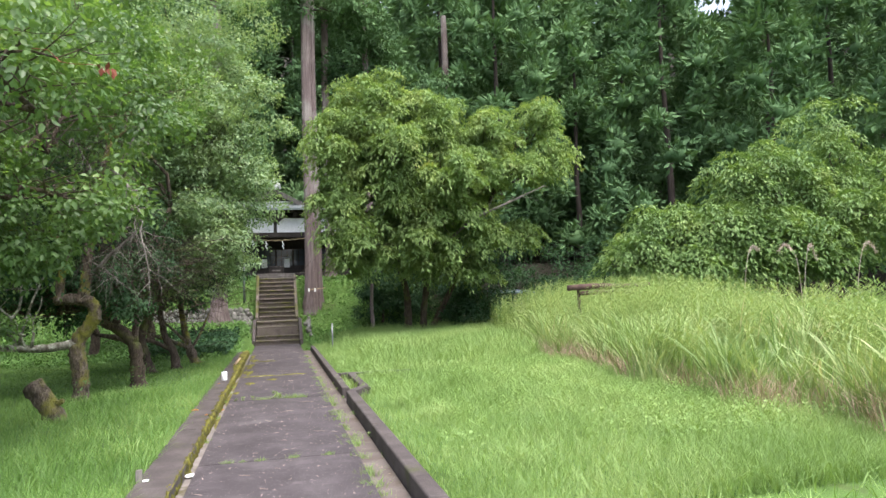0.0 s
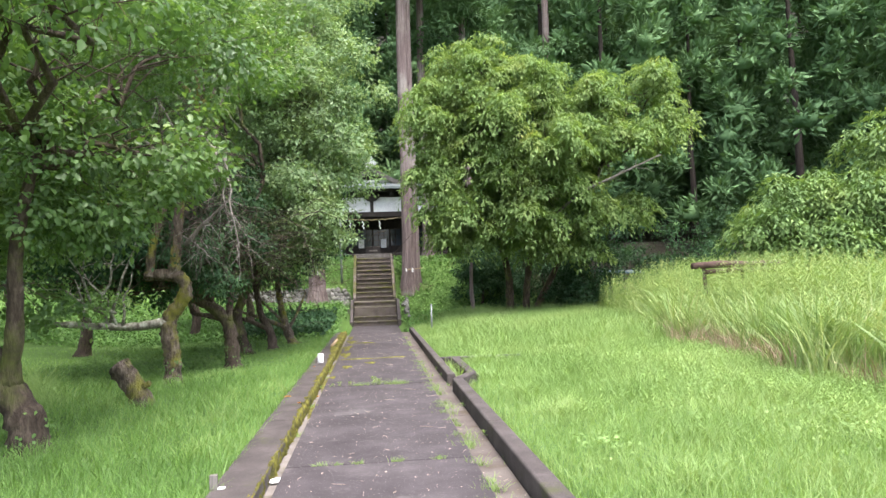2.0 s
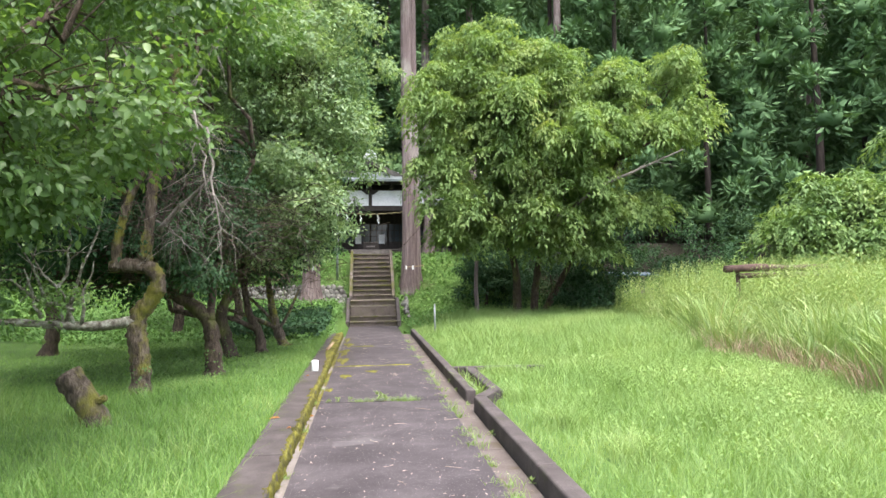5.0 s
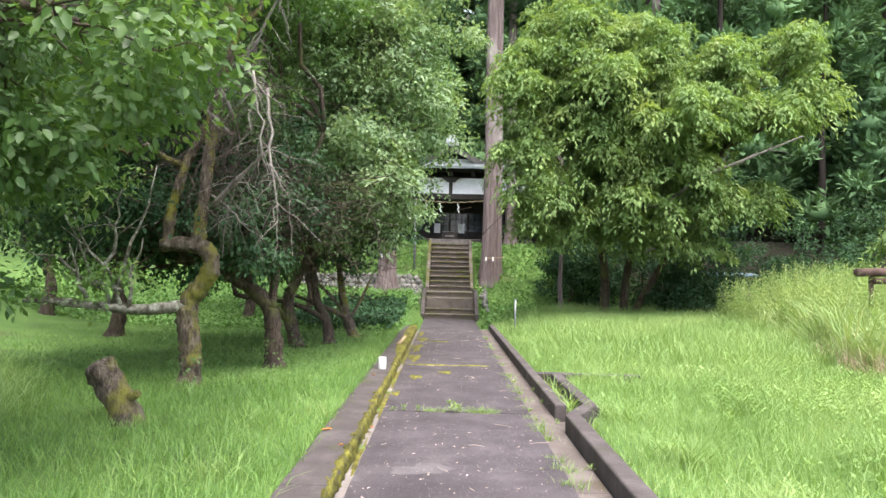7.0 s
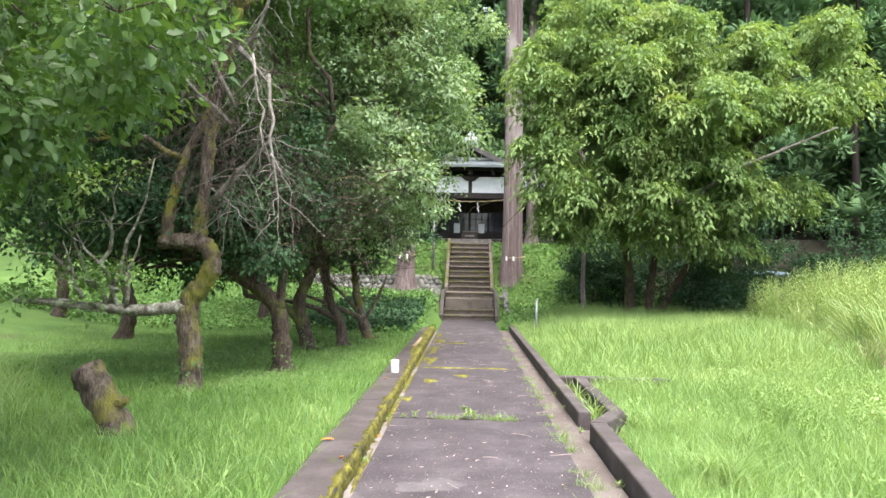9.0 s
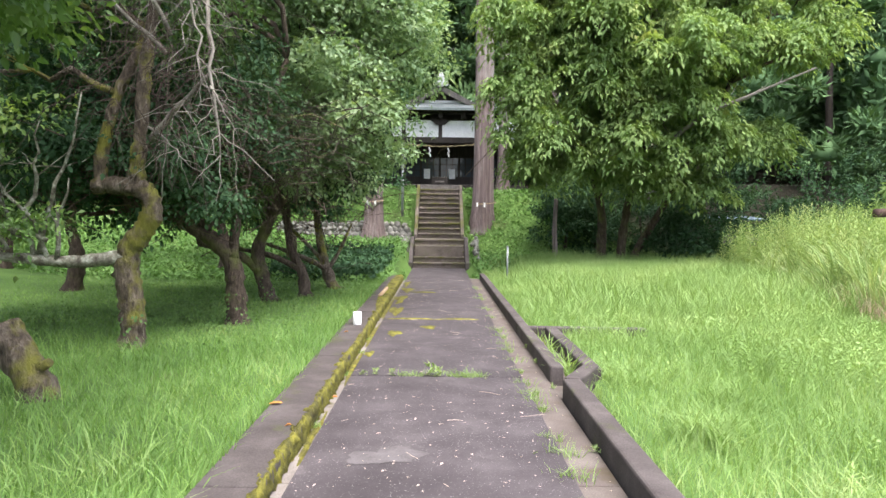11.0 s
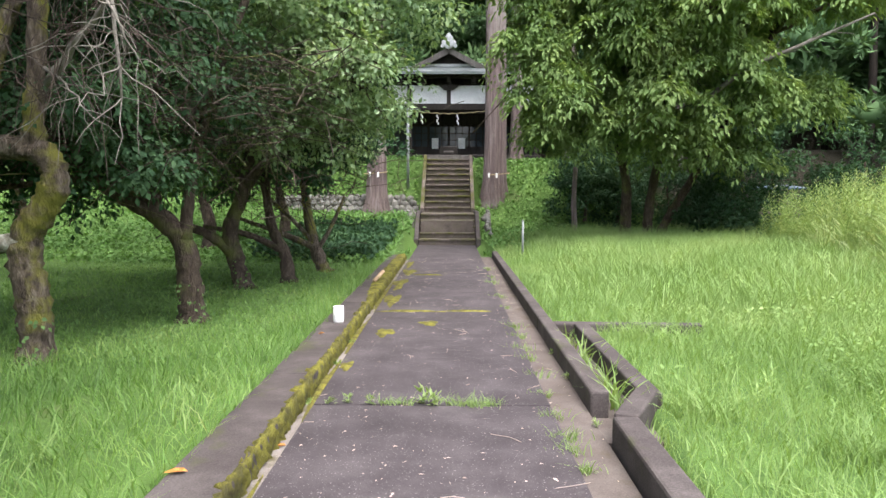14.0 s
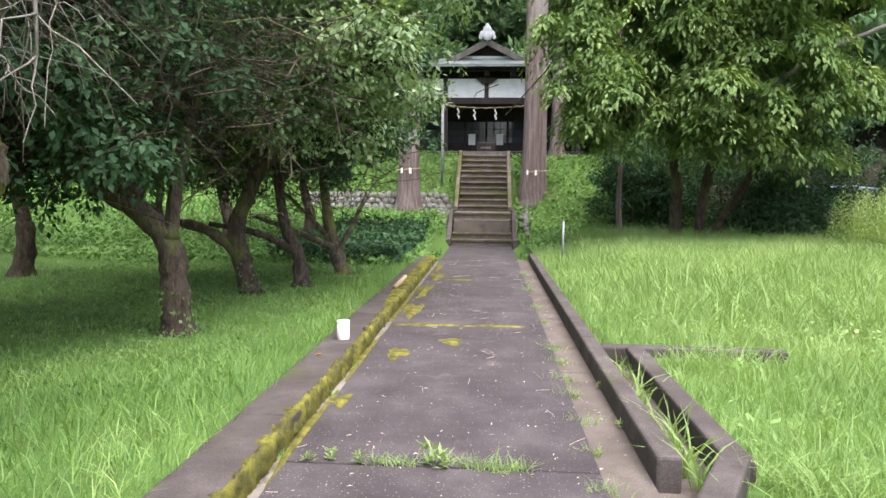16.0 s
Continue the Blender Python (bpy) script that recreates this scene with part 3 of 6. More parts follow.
def limbs_to(top, bark, roots, lobes, r, twigs=5, sides=6):
    """A limb from the trunk to each lobe, with twigs out to its rim; each limb is a part."""
    roots = np.asarray(roots, float)
    for lb in np.asarray(lobes, float):
        geo = Geo()
        c = lb[:3]
        root = roots[np.argmin(np.linalg.norm(roots - c, axis=1))]
        p = bend(root, c, 8, 0.06, 0.10)
        tube(geo, p, np.linspace(r, r * 0.35, 8), sides, 0.06)
        for _ in range(twigs):
            d = unit(rng.normal(size=3)) * lb[3:6] * (0.7 + 0.35 * rng.random())
            k = rng.integers(3, 8)
            q = bend(p[k], c + d, 6, 0.03, 0.14)
            tube(geo, q, np.linspace(r * 0.28, r * 0.05, 6), 4, 0.0, False)
            for _ in range(3):
                e = q[rng.integers(2, 5)] + unit(rng.normal(size=3)) * 0.3 * lb[3]
                tube(geo, bend(q[3], e, 4, 0.0, 0.15), np.linspace(r * 0.1, r * 0.03, 4), 3, 0.0, False)
        under(part("limb", geo, bark, smooth=True), top)


def tree(name, stems, lobes, sprigs, per, size, bark, leaf, label, category="tree", limb=0.06, twigs=5, group="", top_leaf=None, top_from=3.2, dome=False, **kw):
    """stems: list of (points, first radius, last radius), in world places."""
    x, y, z = stems[0][0][0]
    top = base(name, x, y, z, label, category, group)
    roots = []
    for pts, r0, r1 in stems:
        line = smooth_line(pts, 7)
        rad = np.linspace(r0, r1, len(line)) * (1 + 0.07 * rng.normal(size=len(line)))
        if len(pts) > 2:
            rad[0] *= 1.45
            rad[1] *= 1.12
        under(part("trunk", tube(Geo(), line, rad, 16, 0.055), bark, smooth=True), top)
        roots += list(line[len(line) // 2:])
    limbs_to(top, bark, roots, lobes, limb, twigs)
    if dome:
        under(part("crown", dome_crown(Geo(), lobes, sprigs, per, size, **kw), leaf), top)
    elif top_leaf is None:
        under(part("crown", crown(Geo(), lobes, sprigs, per, size, **kw), leaf), top)
    else:
        # Top light and crown shade are put in as lighter and darker leaves.
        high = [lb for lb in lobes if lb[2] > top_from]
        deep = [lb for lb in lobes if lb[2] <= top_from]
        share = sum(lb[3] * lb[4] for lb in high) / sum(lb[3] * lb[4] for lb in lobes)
        under(part("crown", crown(Geo(), high, int(sprigs * share), per, size, **kw), top_leaf, label="upper crown of fresh yellow-green leaves with top light in their colour"), top)
        under(part("lower_crown", crown(Geo(), deep, int(sprigs * (1 - share)), per, size, **kw), leaf, label="low leaves coloured darker to stand for crown shade"), top)
    return top


GZ = land_z
# leaning plum beside the start of the path
leaning = tree("plum_tree", [([(-3.55, 10.45, 0.0), (-3.62, 10.45, 0.45), (-3.95, 10.5, 0.95), (-4.25, 10.6, 1.6), (-4.3, 10.7, 2.4)], 0.2, 0.1),
                   ([(-3.75, 10.45, 0.75), (-3.62, 10.3, 1.4), (-3.55, 10.2, 2.2), (-3.3, 10.1, 3.1)], 0.1, 0.05),
                   ([(-4.0, 10.5, 1.0), (-4.5, 10.2, 1.35), (-5.1, 9.8, 1.7)], 0.08, 0.04)],
     [(-4.7, 10.5, 3.0, 1.7, 2.0, 1.1), (-3.1, 9.6, 4.0, 1.5, 1.9, 0.8), (-2.5, 11.4, 4.5, 1.3, 1.6, 0.8), (-5.2, 9.2, 2.3, 1.3, 1.5, 0.9), (-3.8, 12.0, 5.0, 1.8, 1.6, 1.0), (-4.2, 8.4, 3.8, 1.5, 1.6, 0.9), (-3.0, 8.0, 4.6, 1.4, 1.4, 0.6), (-2.4, 10.3, 3.1, 0.9, 0.9, 0.55), (-3.2, 10.8, 3.0, 1.2, 1.2, 0.7), (-4.4, 10.6, 1.9, 1.3, 1.2, 0.6), (-2.1, 7.6, 3.9, 1.0, 1.0, 0.5)],
     8200, 8, 0.078, M_BARK, M_PLUM, "leaning old plum tree with dark bark in the grass", group="plum trees", limb=0.05, twigs=9, droop=0.35, oval=True)
g = Geo()
leaves(g, np.array([-1.28, 7.2, 3.66]) + rng.normal(size=(7, 3)) * 0.025, rng.normal(size=(7, 3)) * 0.5 + np.array([0, 0, -1.0]), rng.normal(size=(7, 3)), 0.075, 0.045)
tube(g, bend((-1.28, 7.2, 3.66), (-1.9, 7.5, 3.9), 6, 0.0, 0.05), np.linspace(0.002, 0.004, 6), 4, 0, False)
under(part("withered_sprig", g, M_REDLEAF, label="withered red-brown leaf sprig"), leaning)
# plum with the mossy bent trunk
bent = tree("plum_tree", [([(-3.55, 15.4, 0.0), (-3.54, 15.4, 0.5), (-3.6, 15.4, 0.92), (-3.57, 15.4, 1.2), (-3.4, 15.38, 1.42), (-3.29, 15.37, 1.66), (-3.38, 15.38, 1.88), (-3.68, 15.4, 1.94), (-3.98, 15.42, 1.93)], 0.15, 0.095),
                   ([(-3.5, 15.4, 1.86), (-3.47, 15.4, 2.2), (-3.42, 15.38, 2.57), (-3.35, 15.36, 3.34), (-3.22, 15.35, 4.11), (-3.0, 15.3, 4.9)], 0.105, 0.045),
                   ([(-3.9, 15.41, 1.9), (-3.88, 15.42, 2.33), (-3.71, 15.45, 3.0), (-3.42, 15.5, 3.66), (-3.2, 15.5, 4.3)], 0.085, 0.04)],
     [(-4.9, 15.6, 4.3, 1.4, 1.3, 0.8), (-3.0, 16.2, 6.2, 1.6, 1.5, 0.9), (-5.6, 15.4, 3.2, 1.1, 1.2, 0.7), (-2.0, 16.4, 6.3, 1.2, 1.2, 0.8), (-4.0, 14.8, 6.0, 1.5, 1.3, 0.8), (-3.4, 15.4, 7.2, 1.8, 1.5, 1.0)],
     3400, 7, 0.09, M_BARKMOSS, M_PLUM, "old plum tree with a bent mossy trunk and dead twigs", group="plum trees", limb=0.045, twigs=7, droop=0.35)
g = Geo()
tube(g, smooth_line([(-3.55, 15.38, 1.12), (-3.88, 15.3, 1.09), (-4.18, 15.25, 1.06), (-4.7, 15.2, 1.1), (-5.23, 15.15, 1.15), (-5.65, 15.1, 1.18)]), np.linspace(0.085, 0.04, 26), 10, 0.13)
for k, (a, b) in enumerate([((-4.4, 15.2, 1.1), (-4.95, 15.0, 2.25)), ((-4.5, 15.2, 1.15), (-3.95, 15.1, 2.95)), ((-4.55, 15.2, 1.1), (-5.15, 15.1, 2.3)), ((-4.3, 15.2, 1.08), (-4.1, 15.1, 2.0)), ((-4.4, 15.2, 1.3), (-5.9, 15.0, 2.0)), ((-4.6, 15.1, 1.5), (-4.3, 14.9, 2.6)), ((-4.8, 15.1, 1.2), (-4.95, 14.9, 1.9))]):
    q = bend(a, b, 8, 0, 0.07)
    tube(g, q, np.linspace(0.032, 0.008, 8), 6, 0.05)
    for _ in range(3):
        e = q[rng.integers(3, 7)]
        tube(g, bend(e, e + rng.normal(size=3) * np.array([0.25, 0.2, 0.2]) + np.array([0, 0, 0.2]), 4, 0, 0.1), np.linspace(0.01, 0.004, 4), 4, 0, False)
under(part("low_branch", g, M_LICHEN, label="level branch grey with lichen", smooth=True), bent)
under(part("low_leaves", crown(Geo(), [(-4.75, 15.1, 1.45, 0.6, 0.4, 0.3), (-5.3, 15.0, 1.45, 0.5, 0.4, 0.3), (-4.15, 15.0, 1.55, 0.4, 0.3, 0.25), (-5.5, 15.0, 2.3, 0.6, 0.5, 0.4), (-4.6, 15.0, 2.5, 0.5, 0.4, 0.3)], 330, 6, 0.075, gap=0.4), M_PLUM), bent)
g, g2 = Geo(), Geo()
for k in range(210):
    a = np.array([-3.05 + rng.normal() * 0.36, 15.1 + rng.normal() * 0.35, 2.4 + 2.6 * rng.random()])
    b = a + np.array([rng.normal() * 0.5, rng.normal() * 0.4, -0.3 - 0.6 * rng.random()])
    tube(g2, bend(a, b, 6, 0.12, 0.12), np.linspace(0.006, 0.002, 6), 3, 0, False)
for a, b, r in [((-3.25, 15.25, 2.45), (-2.45, 14.9, 3.15), 0.045), ((-2.45, 14.75, 3.9), (-2.15, 14.25, 2.2), 0.026), ((-2.6, 14.6, 4.1), (-2.35, 14.3, 2.9), 0.02), ((-2.9, 15.0, 4.3), (-2.45, 14.7, 3.8), 0.035), ((-2.3, 14.4, 2.9), (-2.0, 14.2, 2.45), 0.012), ((-3.0, 15.2, 3.6), (-3.6, 14.7, 5.0), 0.03), ((-3.05, 15.2, 3.4), (-4.3, 14.8, 4.6), 0.028), ((-2.95, 15.2, 4.2), (-2.2, 14.9, 5.4), 0.028), ((-3.3, 15.3, 2.6), (-2.75, 14.9, 2.2), 0.016)]:
    p = bend(a, b, 9, 0.03, 0.035)
    g = Geo()
    tube(g, p, np.linspace(r, r * 0.35, 9), 6, 0.04)
    for _ in range(15):
        q = p[rng.integers(2, 9)]
        e = q + np.array([rng.normal() * 0.28, rng.normal() * 0.25, -0.25 + rng.normal() * 0.22])
        tube(g, bend(q, e, 6, 0.05, 0.07), np.linspace(min(r * 0.3, 0.007), 0.0025, 6), 4, 0, False)
    under(part("dead_branch", g, M_TWIG, label="bare pale grey dead branch", smooth=True), bent)
tagged(under(part("dead_twig_mass", g2, M_REDBARK, label="hanging brown dead twigs", smooth=True), bent), kind="stuff")

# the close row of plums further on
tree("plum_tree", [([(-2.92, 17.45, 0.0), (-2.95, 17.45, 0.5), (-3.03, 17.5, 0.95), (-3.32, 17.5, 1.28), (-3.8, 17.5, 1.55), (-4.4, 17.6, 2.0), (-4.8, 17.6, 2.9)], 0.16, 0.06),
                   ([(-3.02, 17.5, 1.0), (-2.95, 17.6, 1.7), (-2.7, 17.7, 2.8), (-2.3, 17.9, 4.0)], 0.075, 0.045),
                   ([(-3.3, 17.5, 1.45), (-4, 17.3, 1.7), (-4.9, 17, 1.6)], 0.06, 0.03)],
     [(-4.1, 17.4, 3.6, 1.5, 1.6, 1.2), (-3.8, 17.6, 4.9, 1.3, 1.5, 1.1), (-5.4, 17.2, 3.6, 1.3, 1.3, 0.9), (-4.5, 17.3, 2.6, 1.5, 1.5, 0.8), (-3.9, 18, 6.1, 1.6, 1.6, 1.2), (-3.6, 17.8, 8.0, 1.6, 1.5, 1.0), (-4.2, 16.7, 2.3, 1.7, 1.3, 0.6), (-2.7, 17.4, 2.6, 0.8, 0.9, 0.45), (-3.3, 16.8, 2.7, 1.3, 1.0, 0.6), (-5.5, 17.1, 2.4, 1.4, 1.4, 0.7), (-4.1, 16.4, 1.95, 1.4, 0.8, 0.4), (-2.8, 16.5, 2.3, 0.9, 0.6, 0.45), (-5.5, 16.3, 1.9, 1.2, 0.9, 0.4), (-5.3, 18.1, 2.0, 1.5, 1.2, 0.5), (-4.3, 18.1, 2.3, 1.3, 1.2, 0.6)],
     7800, 8, 0.08, M_BARK, M_DEEPSHADE, "low spreading plum tree with dark crooked trunk", group="plum trees", limb=0.05, twigs=8, droop=0.4, shell=0.3, top_leaf=M_PLUM, top_from=4.5)
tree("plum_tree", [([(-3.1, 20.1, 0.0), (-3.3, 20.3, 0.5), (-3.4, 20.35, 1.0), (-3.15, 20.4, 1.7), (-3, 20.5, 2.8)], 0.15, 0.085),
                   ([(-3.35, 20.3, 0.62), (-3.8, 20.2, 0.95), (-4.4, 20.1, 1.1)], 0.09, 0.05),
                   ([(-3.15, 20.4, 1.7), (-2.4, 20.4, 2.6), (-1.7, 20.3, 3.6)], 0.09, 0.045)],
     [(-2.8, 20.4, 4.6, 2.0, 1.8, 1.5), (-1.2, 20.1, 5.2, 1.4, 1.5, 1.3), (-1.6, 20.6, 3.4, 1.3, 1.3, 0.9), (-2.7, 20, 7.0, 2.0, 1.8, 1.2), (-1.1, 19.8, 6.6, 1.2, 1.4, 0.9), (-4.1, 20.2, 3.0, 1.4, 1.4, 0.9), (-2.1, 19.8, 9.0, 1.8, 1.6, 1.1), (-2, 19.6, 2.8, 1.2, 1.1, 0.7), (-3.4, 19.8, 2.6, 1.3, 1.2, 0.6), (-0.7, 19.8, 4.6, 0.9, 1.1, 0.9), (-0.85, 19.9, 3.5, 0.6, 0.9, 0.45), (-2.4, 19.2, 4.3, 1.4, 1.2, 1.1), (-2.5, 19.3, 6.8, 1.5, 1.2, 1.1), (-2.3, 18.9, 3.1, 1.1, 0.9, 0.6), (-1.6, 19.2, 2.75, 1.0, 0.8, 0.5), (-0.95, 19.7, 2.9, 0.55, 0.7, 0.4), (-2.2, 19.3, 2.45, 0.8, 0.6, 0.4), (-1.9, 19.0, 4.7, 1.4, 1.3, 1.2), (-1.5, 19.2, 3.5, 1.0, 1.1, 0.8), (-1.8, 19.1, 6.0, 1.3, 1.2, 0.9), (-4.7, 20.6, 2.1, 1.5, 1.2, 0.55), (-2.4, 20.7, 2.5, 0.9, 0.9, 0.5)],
     16000, 8, 0.086, M_BARK, M_PLUM, "plum tree with a swept trunk and dense leafy crown", group="plum trees", limb=0.055, twigs=7, droop=0.35, top_leaf=M_PLUMLIT, top_from=2.42)
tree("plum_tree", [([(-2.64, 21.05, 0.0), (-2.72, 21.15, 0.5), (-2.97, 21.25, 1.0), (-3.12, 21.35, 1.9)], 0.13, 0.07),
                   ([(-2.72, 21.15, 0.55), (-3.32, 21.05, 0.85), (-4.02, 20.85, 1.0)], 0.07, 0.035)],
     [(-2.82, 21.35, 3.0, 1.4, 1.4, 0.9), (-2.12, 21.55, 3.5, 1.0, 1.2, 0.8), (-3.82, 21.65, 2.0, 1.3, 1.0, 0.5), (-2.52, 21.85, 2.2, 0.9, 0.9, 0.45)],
     2600, 8, 0.09, M_BARK, M_DEEPSHADE, "small plum tree with a forked dark trunk", group="plum trees", limb=0.045, droop=0.35)
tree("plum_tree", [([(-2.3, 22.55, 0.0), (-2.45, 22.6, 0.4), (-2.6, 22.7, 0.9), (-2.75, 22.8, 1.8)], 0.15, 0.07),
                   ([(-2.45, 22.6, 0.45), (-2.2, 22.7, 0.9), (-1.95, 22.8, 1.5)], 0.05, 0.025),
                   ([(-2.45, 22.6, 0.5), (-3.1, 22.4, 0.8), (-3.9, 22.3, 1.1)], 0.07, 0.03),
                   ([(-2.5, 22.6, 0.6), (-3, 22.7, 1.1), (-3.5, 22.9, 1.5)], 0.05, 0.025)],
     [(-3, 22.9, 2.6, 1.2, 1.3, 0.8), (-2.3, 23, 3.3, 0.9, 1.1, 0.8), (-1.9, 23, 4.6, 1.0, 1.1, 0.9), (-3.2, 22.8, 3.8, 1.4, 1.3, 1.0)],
     2600, 8, 0.09, M_BARKMOSS, M_DEEPSHADE, "many-stemmed plum tree with moss on its foot", group="plum trees", limb=0.045, droop=0.35)
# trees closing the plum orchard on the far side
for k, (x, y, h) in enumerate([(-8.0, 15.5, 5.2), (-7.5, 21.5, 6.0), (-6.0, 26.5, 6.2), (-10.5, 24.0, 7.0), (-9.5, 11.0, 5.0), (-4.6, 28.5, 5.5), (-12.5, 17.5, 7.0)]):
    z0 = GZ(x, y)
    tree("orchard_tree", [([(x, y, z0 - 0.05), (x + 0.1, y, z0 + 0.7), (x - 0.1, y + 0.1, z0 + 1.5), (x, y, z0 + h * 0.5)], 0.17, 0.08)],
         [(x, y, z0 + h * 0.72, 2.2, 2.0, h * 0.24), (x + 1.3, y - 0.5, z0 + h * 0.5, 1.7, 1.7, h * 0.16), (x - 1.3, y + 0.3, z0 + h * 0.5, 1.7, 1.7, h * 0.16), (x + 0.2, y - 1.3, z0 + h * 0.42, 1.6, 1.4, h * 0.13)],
         850, 8, 0.14, M_BARK, M_DEEPSHADE, "leafy fruit tree standing in the orchard grass", group="orchard trees", limb=0.05, twigs=4, droop=0.35)

# tangle of thin dead twigs low in the crowns
for row in ((-4.0, 16.9, 2.5, 1.9, 0.9, 0.8), (-2.6, 17.9, 2.7, 1.2, 0.8, 0.7), (-3.0, 20.2, 2.2, 1.6, 1.0, 0.7), (-3.0, 22.3, 1.7, 1.2, 1.0, 0.6)):
    g = Geo()
    for _ in range(420 if row[1] < 17.5 else 170):
        c = np.array(row[:3]) + rng.normal(size=3) * np.array(row[3:]) * 0.6
        d = unit(rng.normal(size=3) * np.array([1, 0.8, 0.5])) * (0.25 + 0.5 * rng.random())
        tube(g, bend(c - d, c + d, 5, 0.05, 0.12), np.linspace(0.009, 0.0025, 5), 3, 0, False)
    tw = base("twig_tangle", row[0], row[1], row[2], "tangle of thin dark dead twigs inside the plum crown", "twigs", kind="stuff")
    under(part("twig_mass", g, M_BARK), tw)

# ivy on the feet of the plums
for tx, ty, tr in ((-3.49, 15.3, 0.22), (-2.95, 17.45, 0.26), (-3.1, 20.1, 0.24), (-3.55, 10.45, 0.26)):
    n = 90
    a = rng.random(n) * 2 * np.pi
    zz = 0.03 + 0.5 * rng.random(n) ** 1.8
    dd = np.stack([np.cos(a), np.sin(a), 0 * a], -1)
    rr = tr * (1.2 - 0.55 * np.minimum(zz * 2.5, 1))
    at = np.stack([tx, ty, 0.0]) + dd * rr[:, None] + np.stack([0 * a, 0 * a, zz], -1)
    iv = base("trunk_ivy", tx, ty, 0.06, "small ivy leaves climbing the foot of the trunk", "ivy", "trunk ivy")
    tagged(under(part("ivy_leaf_mass", leaves(Geo(), at, dd * 0.5 + np.array([0, 0, -0.6]) + 0.5 * rng.normal(size=at.shape), dd + 0.2, 0.05, 0.04), M_CLOVER), iv), kind="stuff")

# cut stump leaning in the grass
st = base("tree_stump", -3.38, 13.2, 0.05, "leaning sawn-off tree stump with peeling bark and moss", "stump")
line = smooth_line([(-3.3, 13.15, -0.03), (-3.4, 13.2, 0.22), (-3.55, 13.22, 0.45), (-3.68, 13.25, 0.62)], 4)
under(part("stump_body", tube(Geo(), line, np.linspace(0.155, 0.15, len(line)) * (1 + 0.06 * rng.normal(size=len(line))), 14, 0.06), M_BARKMOSS, smooth=False), st)
under(part("branch_stub", tube(Geo(), bend((-3.4, 13.18, 0.3), (-3.22, 13.14, 0.36), 4), np.linspace(0.06, 0.04, 4), 8, 0.08), M_BARKMOSS), st)

# broad tree beside the stairs
BROAD = [(3.9, 29.3, 9.2, 1.9, 2.0, 1.2), (2.5, 28.8, 7.6, 1.5, 1.8, 1.1), (6.2, 28.6, 8.7, 2.0, 2.2, 1.0), (8.6, 28.5, 8.0, 1.7, 1.9, 0.9), (11.0, 28.4, 8.7, 1.3, 1.5, 0.7), (11.4, 28.0, 7.0, 1.2, 1.5, 0.6), (9.4, 27.4, 6.6, 1.4, 1.4, 0.5),
         (6.8, 26.8, 6.3, 1.8, 1.6, 0.8), (2.4, 28.4, 5.6, 1.2, 1.4, 0.8), (3.0, 28.0, 3.9, 1.5, 1.5, 0.7), (5.4, 27.4, 3.6, 1.7, 1.4, 0.5), (8.0, 28.2, 4.0, 1.7, 1.4, 0.5), (9.8, 28.6, 4.0, 1.2, 1.2, 0.35), (4.8, 29.6, 6.2, 1.8, 1.6, 1.2), (8.0, 29.8, 5.9, 1.6, 1.4, 0.7), (4.6, 27.2, 7.3, 1.5, 1.4, 0.8), (7.9, 28.6, 2.7, 1.4, 1.2, 0.4), (6.0, 28.8, 5.2, 2.2, 1.4, 1.2), (3.4, 29.0, 7.0, 1.7, 1.4, 1.4), (4.6, 29.0, 9.9, 1.5, 1.4, 0.7), (8.2, 28.9, 7.0, 2.0, 1.4, 1.0), (3.4, 28.8, 3.1, 1.6, 1.2, 0.5), (6.2, 28.6, 2.9, 1.6, 1.2, 0.4), (6.6, 27.2, 4.9, 1.8, 0.9, 0.7), (4.6, 27.4, 5.4, 1.4, 0.9, 0.8), (2.6, 28.0, 4.9, 0.9, 0.9, 0.6)]
broad = tree("broadleaf_tree", [([(5.5, 30.6, GZ(5.5, 30.6) - 0.05), (5.5, 30.6, 0.9), (5.4, 30.3, 2.0), (4.9, 30.0, 4.0), (4.5, 29.8, 7.0)], 0.2, 0.08),
                        ([(6.2, 30.5, -0.05), (6.15, 30.5, 0.8), (6.3, 30.3, 2.2), (6.6, 29.6, 4.5), (6.8, 29.2, 7.0)], 0.17, 0.07),
                        ([(6.4, 30.5, -0.05), (6.75, 30.5, 0.8), (7.3, 30.2, 1.9), (8.0, 29.5, 3.6), (9.0, 28.8, 6.0)], 0.16, 0.06)],
             [(bx, by, bz, rx * 0.97, ry, rz * 1.45) for bx, by, bz, rx, ry, rz in BROAD], 930, 145, 0.165, M_BARK, M_BROAD, "broad spreading tree with yellow-green drooping leaves", limb=0.07, twigs=8, dome=True, droop=0.75, radius=(0.3, 0.62), shell=0.45)
g = Geo()
p = smooth_line([(6.5, 29.6, 2.9), (6.7, 28.2, 3.8), (7.5, 27.0, 4.66), (8.8, 26.7, 5.25), (10.4, 26.6, 5.95)])
tube(g, p, np.linspace(0.09, 0.025, len(p)), 8, 0.05)
for _ in range(14):
    q = p[rng.integers(8, len(p))]
    tube(g, bend(q, q + np.array([0.7 * rng.random() + 0.2, rng.normal() * 0.4, 0.3 * rng.normal() + 0.15]), 6, 0.05, 0.1), np.linspace(0.016, 0.004, 6), 4, 0, False)
under(part("bare_branch", g, M_TWIG, label="bare grey branch", smooth=True), broad)
